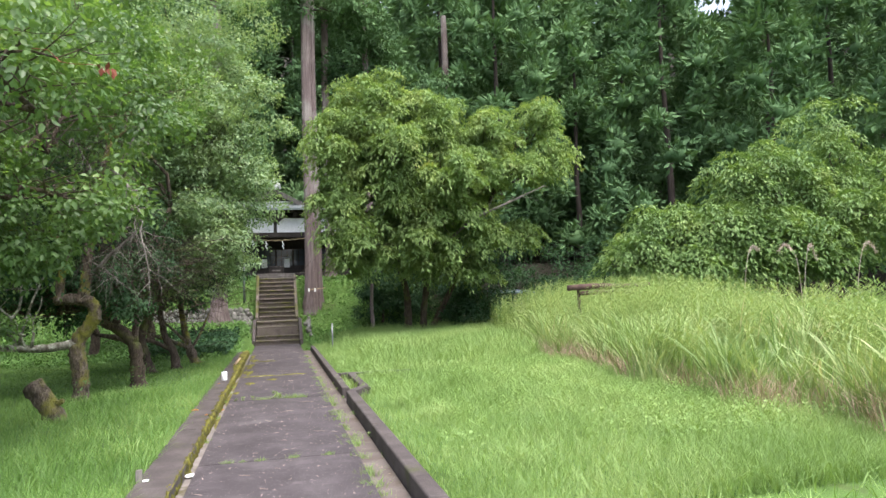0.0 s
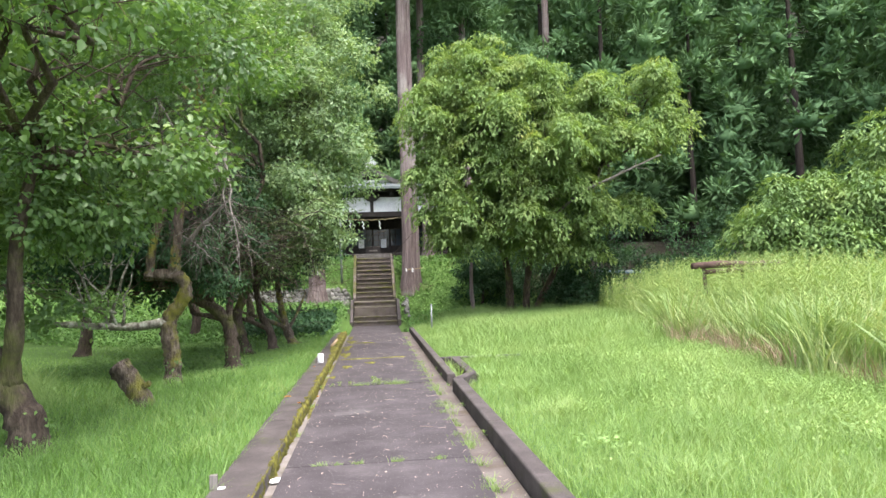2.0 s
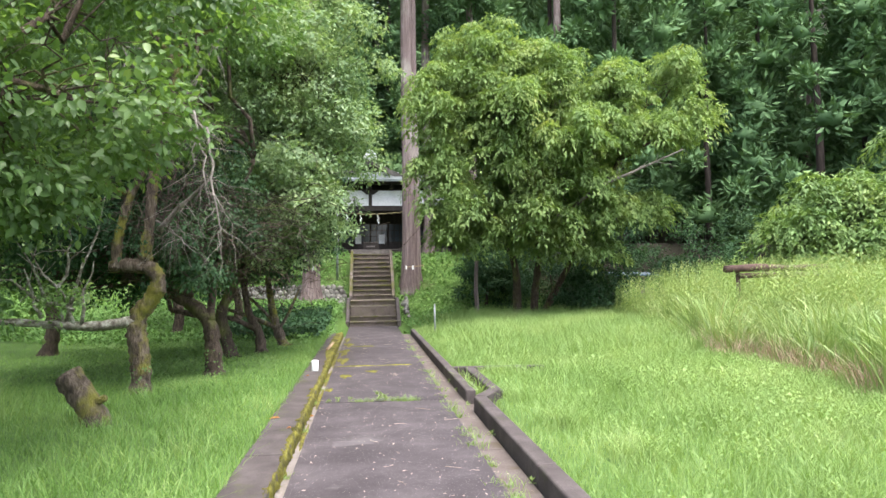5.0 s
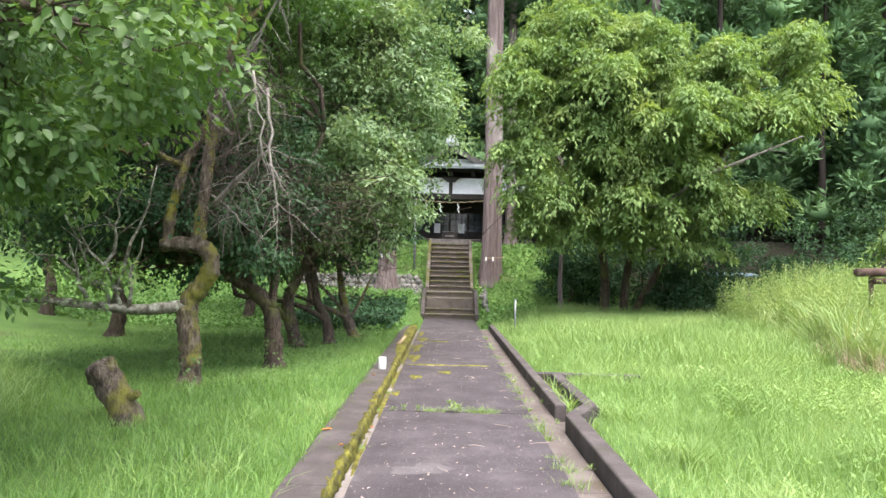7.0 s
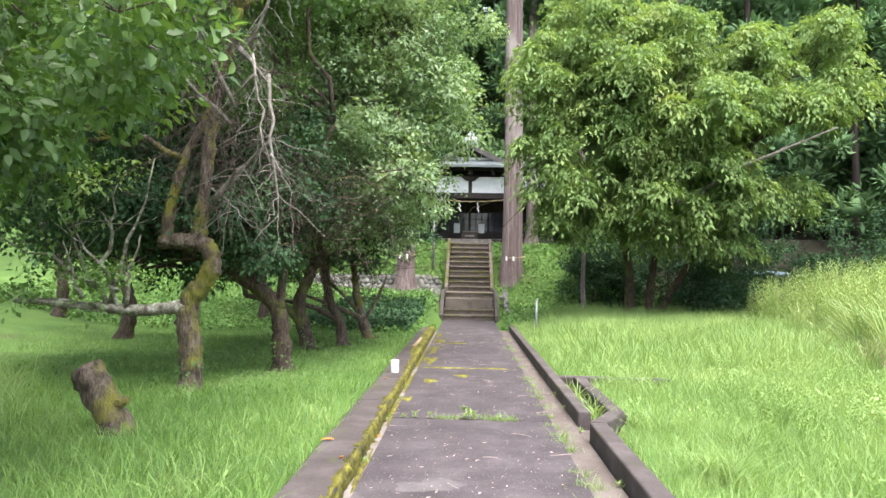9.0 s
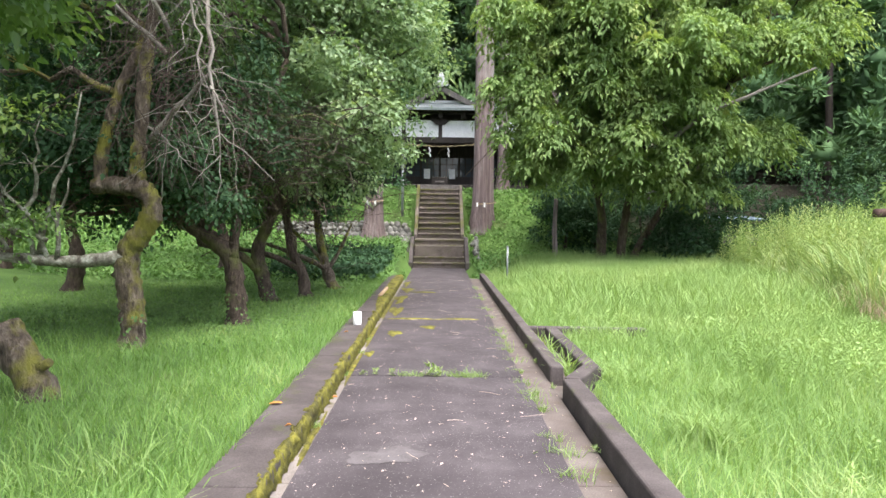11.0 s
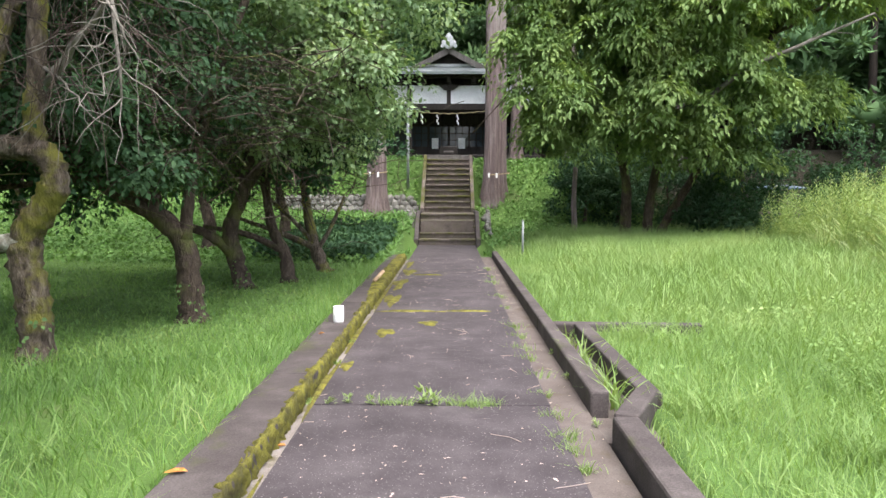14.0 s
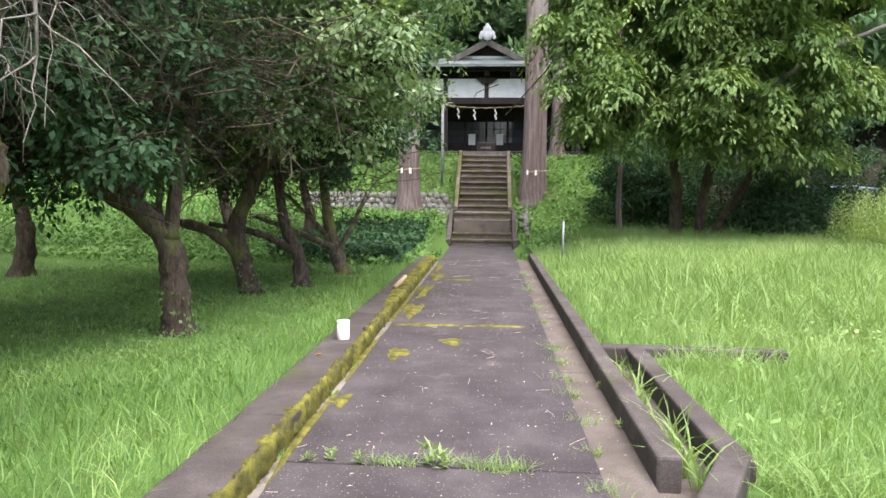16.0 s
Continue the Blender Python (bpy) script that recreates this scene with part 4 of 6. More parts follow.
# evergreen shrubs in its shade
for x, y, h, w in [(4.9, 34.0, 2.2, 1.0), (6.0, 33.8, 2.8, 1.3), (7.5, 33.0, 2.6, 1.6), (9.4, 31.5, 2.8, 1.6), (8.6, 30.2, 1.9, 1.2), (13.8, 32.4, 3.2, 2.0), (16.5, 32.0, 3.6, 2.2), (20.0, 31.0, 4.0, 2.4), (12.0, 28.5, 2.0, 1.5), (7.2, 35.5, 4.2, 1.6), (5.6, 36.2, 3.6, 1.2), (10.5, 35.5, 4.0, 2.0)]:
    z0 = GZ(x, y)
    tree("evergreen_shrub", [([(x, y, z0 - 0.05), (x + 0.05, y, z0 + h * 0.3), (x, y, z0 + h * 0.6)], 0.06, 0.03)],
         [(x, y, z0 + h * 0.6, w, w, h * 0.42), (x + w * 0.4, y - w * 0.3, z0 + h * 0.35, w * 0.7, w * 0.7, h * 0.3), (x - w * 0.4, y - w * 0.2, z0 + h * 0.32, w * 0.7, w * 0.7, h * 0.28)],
         720, 7, 0.12, M_BARK, M_DEEPSHADE, "dark evergreen shrub under the trees", "shrub", group="shade shrubs", limb=0.025, twigs=3, droop=0.4, spread=0.25)
# pale feathery trees behind the tall grass
for x, y, h, w in [(15.2, 25.5, 4.4, 2.4), (18.8, 25.0, 6.8, 2.8), (22.6, 25.0, 8.8, 3.4), (25.5, 21.0, 7.4, 3.2)]:
    z0 = GZ(x, y)
    tree("feathery_tree", [([(x, y, z0 - 0.05), (x + 0.1, y, z0 + h * 0.25), (x, y, z0 + h * 0.55)], 0.13, 0.06)],
         [(x, y, z0 + h * 0.75, w * 0.75, w * 0.7, h * 0.24), (x + w * 0.6, y - 0.4, z0 + h * 0.55, w * 0.7, w * 0.6, h * 0.18), (x - w * 0.6, y - 0.3, z0 + h * 0.5, w * 0.75, w * 0.6, h * 0.17), (x, y - w * 0.6, z0 + h * 0.42, w * 0.8, w * 0.5, h * 0.17), (x - w * 0.5, y - 0.8, z0 + h * 0.28, w * 0.7, w * 0.5, h * 0.15), (x + w * 0.5, y - 0.8, z0 + h * 0.28, w * 0.7, w * 0.5, h * 0.15)],
         130, 170, 0.2, M_BARK, M_FEATHER, "pale green feathery tree behind the tall grass", group="field edge trees", limb=0.05, twigs=4, dome=True, droop=0.5, radius=(0.5, 1.0), slim=0.36)


# ---- cedars ----
def cedar_crown(h, low, wide, clumps, sprays, size):
    """Rounded brushes of needles on short boughs: a lumpy dense heart with sprays standing out of it."""
    g = Geo()
    u = (np.arange(clumps) + rng.random(clumps)) / clumps
    zc = low + (h - low) * u ** 0.9
    rad = wide * (1 - u) ** 0.6 * (0.55 + 0.55 * rng.random(clumps))
    a = np.arange(clumps) * 2.4 + rng.normal(size=clumps) * 0.5
    c = np.stack([rad * np.cos(a), rad * np.sin(a), zc], -1)
    br = (0.8 + 0.75 * rng.random(clumps)) * (1 - 0.35 * u)
    th, ph = np.meshgrid(np.linspace(0.3, np.pi - 0.4, 4), np.arange(7) * 2 * np.pi / 7, indexing="ij")
    ball = np.stack([np.sin(th) * np.cos(ph), np.sin(th) * np.sin(ph), np.cos(th)], -1).reshape(-1, 3)
    i, j = np.meshgrid(np.arange(3), np.arange(7), indexing="ij")
    q = np.stack([i * 7 + j, (i + 1) * 7 + j, (i + 1) * 7 + (j + 1) % 7, i * 7 + (j + 1) % 7], -1).reshape(-1, 4)
    for cc, b in zip(c, br):
        lump = 0.44 * (1 + 0.35 * wave(cc * 3 + ball * 2.4, 1.6) + 0.15 * rng.normal(size=len(ball)))
        g.add(cc + ball * (b * lump)[:, None] * np.array([1, 1, 0.72]), q=q)
    k = np.repeat(np.arange(clumps), sprays)
    d = unit(rng.normal(size=(len(k), 3)) + np.array([0, 0, 0.3]))
    lump = 1 + 0.35 * wave(c[k] * 3 + d * 2.4, 1.6)
    at = c[k] + d * (br[k] * lump * (0.36 + 0.44 * rng.random(len(k)) ** 0.6))[:, None] * np.array([1, 1, 0.75])
    way = unit(0.8 * d + 0.6 * rng.normal(size=d.shape) + np.array([0, 0, 0.25]))
    s = size * (0.6 + 0.8 * rng.random(len(k)))
    leaves(g, at, way, unit(rng.normal(size=d.shape)), s, s * 0.34, 0.1)
    return g, c


def cedar(name, h, low, wide, r, clumps, sprays, size, label, group):
    top = base(name, 0, 0, 0, label, "tree", group)
    line = np.stack([np.cumsum(rng.normal(size=9) * 0.04), np.cumsum(rng.normal(size=9) * 0.04), np.linspace(-0.6, h * 0.96, 9)], -1)
    part("trunk", tube(Geo(), line, np.linspace(r, 0.05, 9), 8, 0.04), M_FORESTBARK, top, smooth=True)
    g, c = cedar_crown(h, low, wide, clumps, sprays, size)
    part("crown", g, M_CEDAR, top)
    return top


KINDS = [cedar("cedar_tree", 17, 1.0, 3.6, 0.22, 48, 145, 0.44, "tall dark green cedar on the wooded hillside", "forest cedars"),
         cedar("cedar_tree", 14.5, 0.6, 3.4, 0.2, 42, 145, 0.44, "tall dark green cedar on the wooded hillside", "forest cedars"),
         cedar("cedar_tree", 19, 1.6, 3.8, 0.24, 52, 145, 0.46, "tall dark green cedar on the wooded hillside", "forest cedars")]
spots = []
for row, y in enumerate((46.5, 51.5, 57.5)):
    for x in np.arange(-20 - row * 2, 56 + row * 4, 5.6 + row * 0.3):
        xx, yy = x + rng.normal() * 0.9 + (row % 2) * 2.2, y + rng.normal() * 1.1
        if abs(xx) < 6.5 and yy < 49:
            continue
        if xx < -12 and row > 1:
            continue
        spots.append((xx, yy))
for x in (27, 32, 37, 42):
    for y in (31, 38):
        spots.append((x + rng.normal(), y + rng.normal()))
for x in (-14,):
    for y in (31, 38):
        spots.append((x + rng.normal(), y + rng.normal()))
spots += [(18.5, 57.5), (22.5, 58.5), (-1, 60), (5, 60.5), (12.5, 59), (9, 60.5), (-3, 52.5), (1.5, 54), (5.5, 51.5), (-6.0, 41.5), (-9.5, 43.5), (-9.0, 37.0), (7.5, 41.5), (10.5, 43.0), (14.0, 41.5), (18, 42), (22, 41), (12.5, 38), (17, 37.5), (22, 36)]
for k, (x, y) in enumerate(spots):
    s = (0.85 + 0.3 * rng.random()) * (1.45 if y > 54 else 1.05)
    src = KINDS[k % 3]
    m = Matrix.Translation((x, y, GZ(x, y))) @ Matrix.Rotation(rng.random() * 6.28, 4, 'Z')
    if k < 3:
        src.location, src.rotation_euler = m.translation, m.to_euler()
    else:
        ob = copy_thing(src, m)
        ob.scale = (s, s, s)


def big_cedar(x, y, stems, label, rope_z=None):
    """Old cedars with bare fibrous trunks; the crown starts high up."""
    z0 = GZ(x, y)
    top = base("old_cedar", x, y, z0, label, "tree", "old cedars")
    for dx, dy, r0, r1, h, lean in stems:
        u = np.linspace(0, 1, 22)
        line = np.stack([x + dx + lean * u * h + 0.03 * np.sin(9 * u), np.full(22, y + dy), z0 - 0.3 + u * h], -1)
        rad = r0 + (r1 - r0) * u + r0 * 0.6 * np.exp(-u * h / 0.5)
        v = Geo()
        n = 28
        a = np.arange(n) * 2 * np.pi / n
        flute = 1 + 0.06 * np.sin(5 * a + 1.0) + 0.05 * np.sin(9 * a) + 0.03 * rng.normal(size=n)
        rr = rad[:, None] * (1 + (flute - 1)[None, :] * (1 + 1.6 * np.exp(-u * h / 1.0))[:, None])
        P = line[:, None, :] + np.stack([rr * np.cos(a), rr * np.sin(a), np.zeros_like(rr)], -1)
        i, j = np.meshgrid(np.arange(21), np.arange(n), indexing="ij")
        q = np.stack([i * n + j, i * n + (j + 1) % n, (i + 1) * n + (j + 1) % n, (i + 1) * n + j], -1)
        v.add(P.reshape(-1, 3), q=q.reshape(-1, 4))
        under(part("trunk", v, M_CBARK, smooth=True), top)
    return top


old1 = big_cedar(1.70, 34.9, [(-0.13, 0, 0.25, 0.2, 22, 0.006), (0.22, 0.25, 0.22, 0.16, 21, -0.001)], "twin-stemmed old cedar with reddish grey bark beside the stairs")
old2 = big_cedar(-2.54, 33.8, [(0, 0, 0.33, 0.2, 20, 0.002)], "old cedar with peeling reddish bark beside the stairs")
old3 = big_cedar(2.75, 37.6, [(0, 0, 0.24, 0.15, 18, 0.0)], "slim grey old cedar behind the stairs")
old4 = big_cedar(4.9, 37.5, [(0, 0, 0.22, 0.13, 17, 0.0)], "slim grey old cedar behind the stairs")
old5 = big_cedar(9.6, 38.5, [(0, 0, 0.26, 0.16, 15, 0.0)], "slim grey old cedar behind the stairs")
for ob, lb in ((old1, [(2.0, 35.6, 19, 2.6, 2.6, 2.2), (3.6, 35.4, 16.2, 2.0, 1.8, 0.9), (0.2, 35.8, 17.0, 1.6, 1.8, 0.8)]), (old2, [(-2.7, 34.6, 16, 2.5, 2.5, 2.5), (-3.6, 34.3, 11.5, 1.6, 1.5, 0.8), (-2.0, 34.2, 9.0, 1.3, 1.3, 0.7)]),
               (old3, [(3.0, 37.6, 17, 2.4, 2.4, 2.0), (4.2, 37.2, 14.2, 1.8, 1.6, 0.7)]), (old4, [(5, 37.5, 15, 2.4, 2.4, 2.0), (6.2, 37.0, 13.0, 2.0, 1.6, 0.7)]), (old5, [(9.6, 38.5, 13, 2.4, 2.4, 2.4)])):
    limbs_to(ob, M_FORESTBARK, [(ob.location.x, ob.location.y, zz) for zz in (8, 10, 12, 14, 16)], lb, 0.06, 5)
    under(part("crown", crown(Geo(), lb, 1100, 8, 0.26, droop=0.2, spread=0.35, slim=0.35), M_CEDAR), ob)


# ---- shrine at the top of the stairs ----
def shrine():
    ob = base("shrine", 0, 40.6, TOP, "timber shrine hall with white plaster walls and a grey-green metal roof", "shrine")
    F = TOP + 0.42

    def bit(name, bm, mat, label="", parent=None):
        return under(part(name, bm, mat, label=label), ob) if parent is None else part(name, bm, mat, parent, label)

    bit("plinth", block(-4.3, 4.3, 40.2, 47.5, TOP - 0.3, TOP + 0.1, 0.02), M_STONE)
    bit("veranda_floor", block(-4.1, 4.1, 40.35, 42.6, F - 0.12, F, 0.01), M_WOODGREY)
    bit("veranda_fascia", block(-4.12, 4.12, 40.3, 40.36, F - 0.2, F - 0.02, 0.01), M_WOODDARK)
    for i in range(3):
        bit("veranda_step", block(-1.0, 1.0, 39.55 + i * 0.25, 40.3, TOP + i * 0.13 - 0.02, TOP + 0.12 + i * 0.13, 0.01), M_WOODGREY)
    for x in (-3.9, -1.75, 1.75, 3.9):
        bit("post", block(x - 0.09, x + 0.09, 40.45, 40.63, F, F + 2.05, 0.015), M_WOODDARK)
    bit("porch_beam", block(-4.2, 4.2, 40.44, 40.64, F + 2.0, F + 2.28, 0.02), M_WOODDARK)
    bit("porch_ceiling", block(-4.2, 4.2, 40.66, 42.58, F + 2.1, F + 2.16), M_WOODDARK)
    bit("side_wall", block(-4.05, -3.95, 40.7, 47.3, F - 0.1, F + 3.4), M_WOODDARK)
    bit("side_wall", block(3.95, 4.05, 40.7, 47.3, F - 0.1, F + 3.4), M_WOODDARK)
    bit("back_wall", block(-3.95, 3.95, 47.2, 47.3, F - 0.1, F + 3.4), M_WOODDARK)
    bit("inner_wall", block(-3.95, 3.95, 42.8, 42.86, F + 1.55, F + 2.1), M_WOODDARK)
    # lattice doors with glass, each a leaf of its own
    for k in range(8):
        x0 = -3.92 + k * 0.98
        door = bit("door_leaf", block(x0 + 0.01, x0 + 0.97, 42.68, 42.71, F + 0.02, F + 0.5, 0.004), M_WOODDARK)
        bit("pane", block(x0 + 0.05, x0 + 0.93, 42.69, 42.70, F + 0.52, F + 1.48), M_GLASS, "", door)
        for xx in (x0 + 0.03, x0 + 0.33, x0 + 0.64, x0 + 0.95):
            bit("mullion", block(xx - 0.018, xx + 0.018, 42.66, 42.72, F + 0.5, F + 1.5, 0.003), M_WOODDARK, "", door)
        for zz in (0.51, 0.83, 1.15, 1.49):
            bit("glazing_bar", block(x0 + 0.03, x0 + 0.95, 42.665, 42.715, F + zz - 0.014, F + zz + 0.014, 0.003), M_WOODDARK, "", door)
    for x in (-0.66, 0.62):
        bit("notice", block(x - 0.16, x + 0.16, 42.645, 42.65, F + 0.42, F + 0.92), M_PAPER, "white paper notice on the door")
    # white plaster panels between dark timbers above the porch beam
    W1 = F + 3.2

    def slab_of(P, thick):
        bm = bmesh.new()
        up = [bm.verts.new(p) for p in P]
        dn = [bm.verts.new((x, y, zz - thick)) for x, y, zz in P]
        bm.faces.new(up)
        bm.faces.new(list(reversed(dn)))
        for i in range(4):
            bm.faces.new((up[i], dn[i], dn[(i + 1) % 4], up[(i + 1) % 4]))
        bmesh.ops.recalc_face_normals(bm, faces=bm.faces[:])
        return bm

    for x0, x1 in ((-3.82, -1.86), (-1.66, -0.09), (0.09, 1.66), (1.86, 3.82)):
        bit("plaster_panel", block(x0, x1, 40.52, 40.58, F + 2.28, F + 3.08), M_PLASTER, "white plaster wall panel")
    for x in (-1.76, 0.0, 1.76):
        bit("panel_post", block(x - 0.09, x + 0.09, 40.47, 40.62, F + 2.28, F + 3.1, 0.01), M_WOODDARK)
    bm = bmesh.new()
    sides = [[bm.verts.new((x, y, F + zz)) for x, zz in ((-0.5, 3.1), (-0.2, 2.86), (0.2, 2.86), (0.5, 3.1))] for y in (40.4, 40.46)]
    bm.faces.new(sides[0])
    bm.faces.new(list(reversed(sides[1])))
    for i in range(4):
        bm.faces.new((sides[0][i], sides[1][i], sides[1][(i + 1) % 4], sides[0][(i + 1) % 4]))
    bmesh.ops.recalc_face_normals(bm, faces=bm.faces[:])
    bit("carved_strut", bm, M_WOODDARK)
    bit("front_wall", block(-3.9, 3.9, 41.02, 41.1, F + 2.1, W1 + 0.75), M_WOODDARK)
    bit("side_wing_roof", slab_of([(-4.4, 39.9, F + 2.2), (-3.1, 39.9, F + 2.2), (-3.1, 41.1, F + 2.9), (-4.4, 41.1, F + 2.9)], 0.08), M_ROOF)
    bit("side_wing_roof", slab_of([(3.1, 39.9, F + 2.2), (4.4, 39.9, F + 2.2), (4.4, 41.1, F + 2.9), (3.1, 41.1, F + 2.9)], 0.08), M_ROOF)
    bit("eave_beam", block(-2.9, 2.9, 40.2, 40.6, W1 + 0.18, W1 + 0.36, 0.01), M_WOODDARK)
    for x in (-2.2, -1.1, 0.0, 1.1, 2.2):
        bit("bracket", block(x - 0.1, x + 0.1, 40.15, 40.6, W1 - 0.06, W1 + 0.2, 0.02), M_WOODDARK)
    # skirt roof under the gable
    bm = bmesh.new()
    z0, z1 = W1 + 0.36, W1 + 0.78
    P = [(-3.1, 39.7, z0), (3.1, 39.7, z0), (2.4, 40.75, z1), (-2.4, 40.75, z1)]
    top = [bm.verts.new(p) for p in P]
    low = [bm.verts.new((x, y, zz - 0.11)) for x, y, zz in P]
    bm.faces.new(top)
    bm.faces.new(list(reversed(low)))
    for i in range(4):
        bm.faces.new((top[i], low[i], low[(i + 1) % 4], top[(i + 1) % 4]))
    bmesh.ops.recalc_face_normals(bm, faces=bm.faces[:])
    bit("skirt_roof", bm, M_ROOF, "grey-green metal skirt roof")
    # gable
    gz, half, rise = W1 + 0.52, 1.75, 0.9
    bit("gable_band", block(-1.5, 1.5, 40.66, 40.72, gz - 0.05, gz + 0.34), M_PLASTER)
    bm = bmesh.new()
    for y in (40.74, 40.8):
        bm.faces.new([bm.verts.new(p) for p in ((-1.25, y, gz + 0.34), (1.25, y, gz + 0.34), (0, y, gz + 0.86))])
    gable = bit("gable_panel", bm, M_WOODDARK)
    for i in range(15):
        x = -0.98 + i * 0.14
        hh = 0.5 * (1 - abs(x) / 1.25)
        bit("gable_slat", block(x - 0.03, x + 0.03, 40.69, 40.735, gz + 0.345, gz + 0.345 + max(0.05, hh)), M_WOODDARK, "", gable)
    for sx in (-1, 1):
        m = Matrix.Translation((0, 0, gz + rise)) @ Matrix.Rotation(sx * math.atan2(rise, half), 4, 'Y')
        L = math.hypot(half, rise) + 0.25
        a, b = (0.02, L) if sx > 0 else (-L, -0.02)
        slope = bit("roof_slope", block(a, b, 40.35, 47.6, 0.02, 0.10, 0.01, m), M_ROOF, "metal roof slope")
        bit("bargeboard", block(a, b, 40.27, 40.345, -0.16, 0.09, 0.01, m), M_WOODGREY, "grey bargeboard", slope)
    ridge = bit("ridge", block(-0.14, 0.14, 40.2, 47.7, gz + rise + 0.04, gz + rise + 0.26, 0.04), M_TILE)
    orn = bmesh.new()
    for cx, cz, r in ((0, 0.42, 0.19), (-0.2, 0.26, 0.13), (0.2, 0.26, 0.13), (0, 0.2, 0.22), (0, 0.6, 0.09), (-0.28, 0.12, 0.09), (0.28, 0.12, 0.09)):
        mm = Matrix.Translation((cx, 40.12, gz + rise + cz)) @ Matrix.Diagonal((1, 0.45, 1, 1))
        bmesh.ops.create_icosphere(orn, subdivisions=2, radius=r, matrix=mm)
    bit("ridge_ornament", orn, M_TILE, "white tiled ridge-end ornament", ridge)
    # wider roofs of the hall behind
    for sx in (-1, 1):
        m = Matrix.Translation((sx * 2.3, 0, W1 + 0.75)) @ Matrix.Rotation(sx * 0.38, 4, 'Y')
        a, b = (0, 2.7) if sx > 0 else (-2.7, 0)
        bit("side_roof", block(a, b, 40.3, 47.8, -0.05, 0.05, 0.01, m), M_ROOF)
    return ob


shrine()
# offering box, rope with paper streamers
F = TOP + 0.42
box = base("offering_box", 0.0, 40.75, F, "dark wooden slatted offering box on the veranda", "box")
part("body", block(-0.4, 0.4, -0.2, 0.2, 0.0, 0.36, 0.012), M_WOODDARK, box)
for i in range(7):
    part("slat", block(-0.36 + i * 0.11, -0.30 + i * 0.11, -0.19, 0.19, 0.364, 0.395, 0.005), M_WOODGREY, box)
part("inscription", block(-0.22, 0.22, -0.206, -0.201, 0.12, 0.2), M_WOODGREY, box)
rope = base("sacred_rope", 0, 40.4, F + 1.85, "twisted straw rope hung across the porch with white paper streamers", "rope")
line = np.stack([np.linspace(-1.75, 1.75, 41), np.zeros(41), -0.12 * np.sin(np.linspace(0, np.pi, 41)) + 0.1 + 0.02 * np.sin(np.linspace(0, 60, 41))], -1)
part("straw_rope", tube(Geo(), line, 0.024 + 0.008 * np.sin(np.linspace(0, 40, 41)), 8), M_ROPE, rope, smooth=True)
for x in (-1.25, -0.55, 0.35):
    g = Geo()
    zz = 0.06 - 0.12 * math.sin(math.pi * (x + 1.75) / 3.5)
    for i in range(4):
        dx = 0.05 * (i % 2)
        g.add([(x + dx, 0.002 * i, zz - 0.11 * i), (x + dx + 0.055, 0.002 * i, zz - 0.11 * i - 0.03), (x + dx + 0.055, 0.004, zz - 0.11 * i - 0.15), (x + dx, 0.004, zz - 0.11 * i - 0.12)], q=[(0, 1, 2, 3)])
    part("paper_streamer", g, M_PAPER, rope, "white folded paper streamer")
# ropes round the two old cedars
for x, y, zz, r in ((1.66, 34.9, 2.3, 0.45), (-2.54, 33.8, 2.3, 0.40)):
    rp = base("cedar_rope", x, y, zz, "thin straw rope with paper tied round the cedar trunk", "rope", "cedar ropes")
    a = np.linspace(0, 2 * np.pi, 33)
    ex = 0.16 if x > 0 else 0
    part("straw_rope", tube(Geo(), np.stack([ex + r * np.cos(a) * 1.02, ex * 0.6 + r * np.sin(a), 0.04 * np.sin(a * 1.0 + 1)], -1), 0.016, 6, 0, False), M_ROPE, rp, smooth=True)
    part("paper_streamer", block(0.08, 0.15, -r - 0.03, -r - 0.02, -0.16, 0.02), M_PAPER, rp)
    part("paper_streamer", block(-0.2, -0.14, -r * 0.95 - 0.03, -r * 0.95 - 0.02, -0.14, 0.02), M_PAPER, rp)

# ---- posts, stones and small things ----
pole = base("steel_pole", -1.5, 35.3, GZ(-1.5, 35.3), "tall galvanised steel pole on the bank", "pole")
h = 4.7 - GZ(-1.5, 35.3)
part("pole_shaft", tube(Geo(), [(0, 0, -0.1), (0, 0, h * 0.5), (0, 0, h)], 0.05, 12), M_STEEL, pole, smooth=True)
part("pole_cap", tube(Geo(), [(0, 0, h), (0, 0, h + 0.02), (0, 0, h + 0.05)], [0.056, 0.056, 0.03], 12), M_STEEL, pole)
part("pole_arm", tube(Geo(), smooth_line([(0, 0, h - 0.1), (0.15, 0, h - 0.02), (0.35, 0, h)]), 0.022, 8), M_STEEL, pole, smooth=True)
gp = base("marker_post", 1.95, 26.8, GZ(1.95, 26.8), "short galvanised steel marker post in the grass", "post")
part("post_shaft", tube(Geo(), [(0, 0, -0.1), (0, 0, 0.4), (0, 0, 0.9)], 0.028, 10), M_STEEL, gp, smooth=True)
part("post_cap", tube(Geo(), [(0, 0, 0.9), (0, 0, 0.915), (0, 0, 0.93)], [0.032, 0.032, 0.02], 10), M_STEEL, gp)
x, y = 4.05, 31.4
dead = base("dead_trunk", x, y, GZ(x, y), "thin bare reddish dead tree trunk standing in grass", "trunk")
part("trunk", tube(Geo(), smooth_line([(0, 0, -0.1), (0.02, 0, 0.5), (-0.01, 0, 1.1), (0.03, 0, 2.2)]), np.linspace(0.1, 0.07, 16), 10, 0.05), M_CBARK, dead, smooth=True)

can = base("white_container", -1.13, 17.08, 0.1, "white plastic container standing on the mossy kerb", "container")
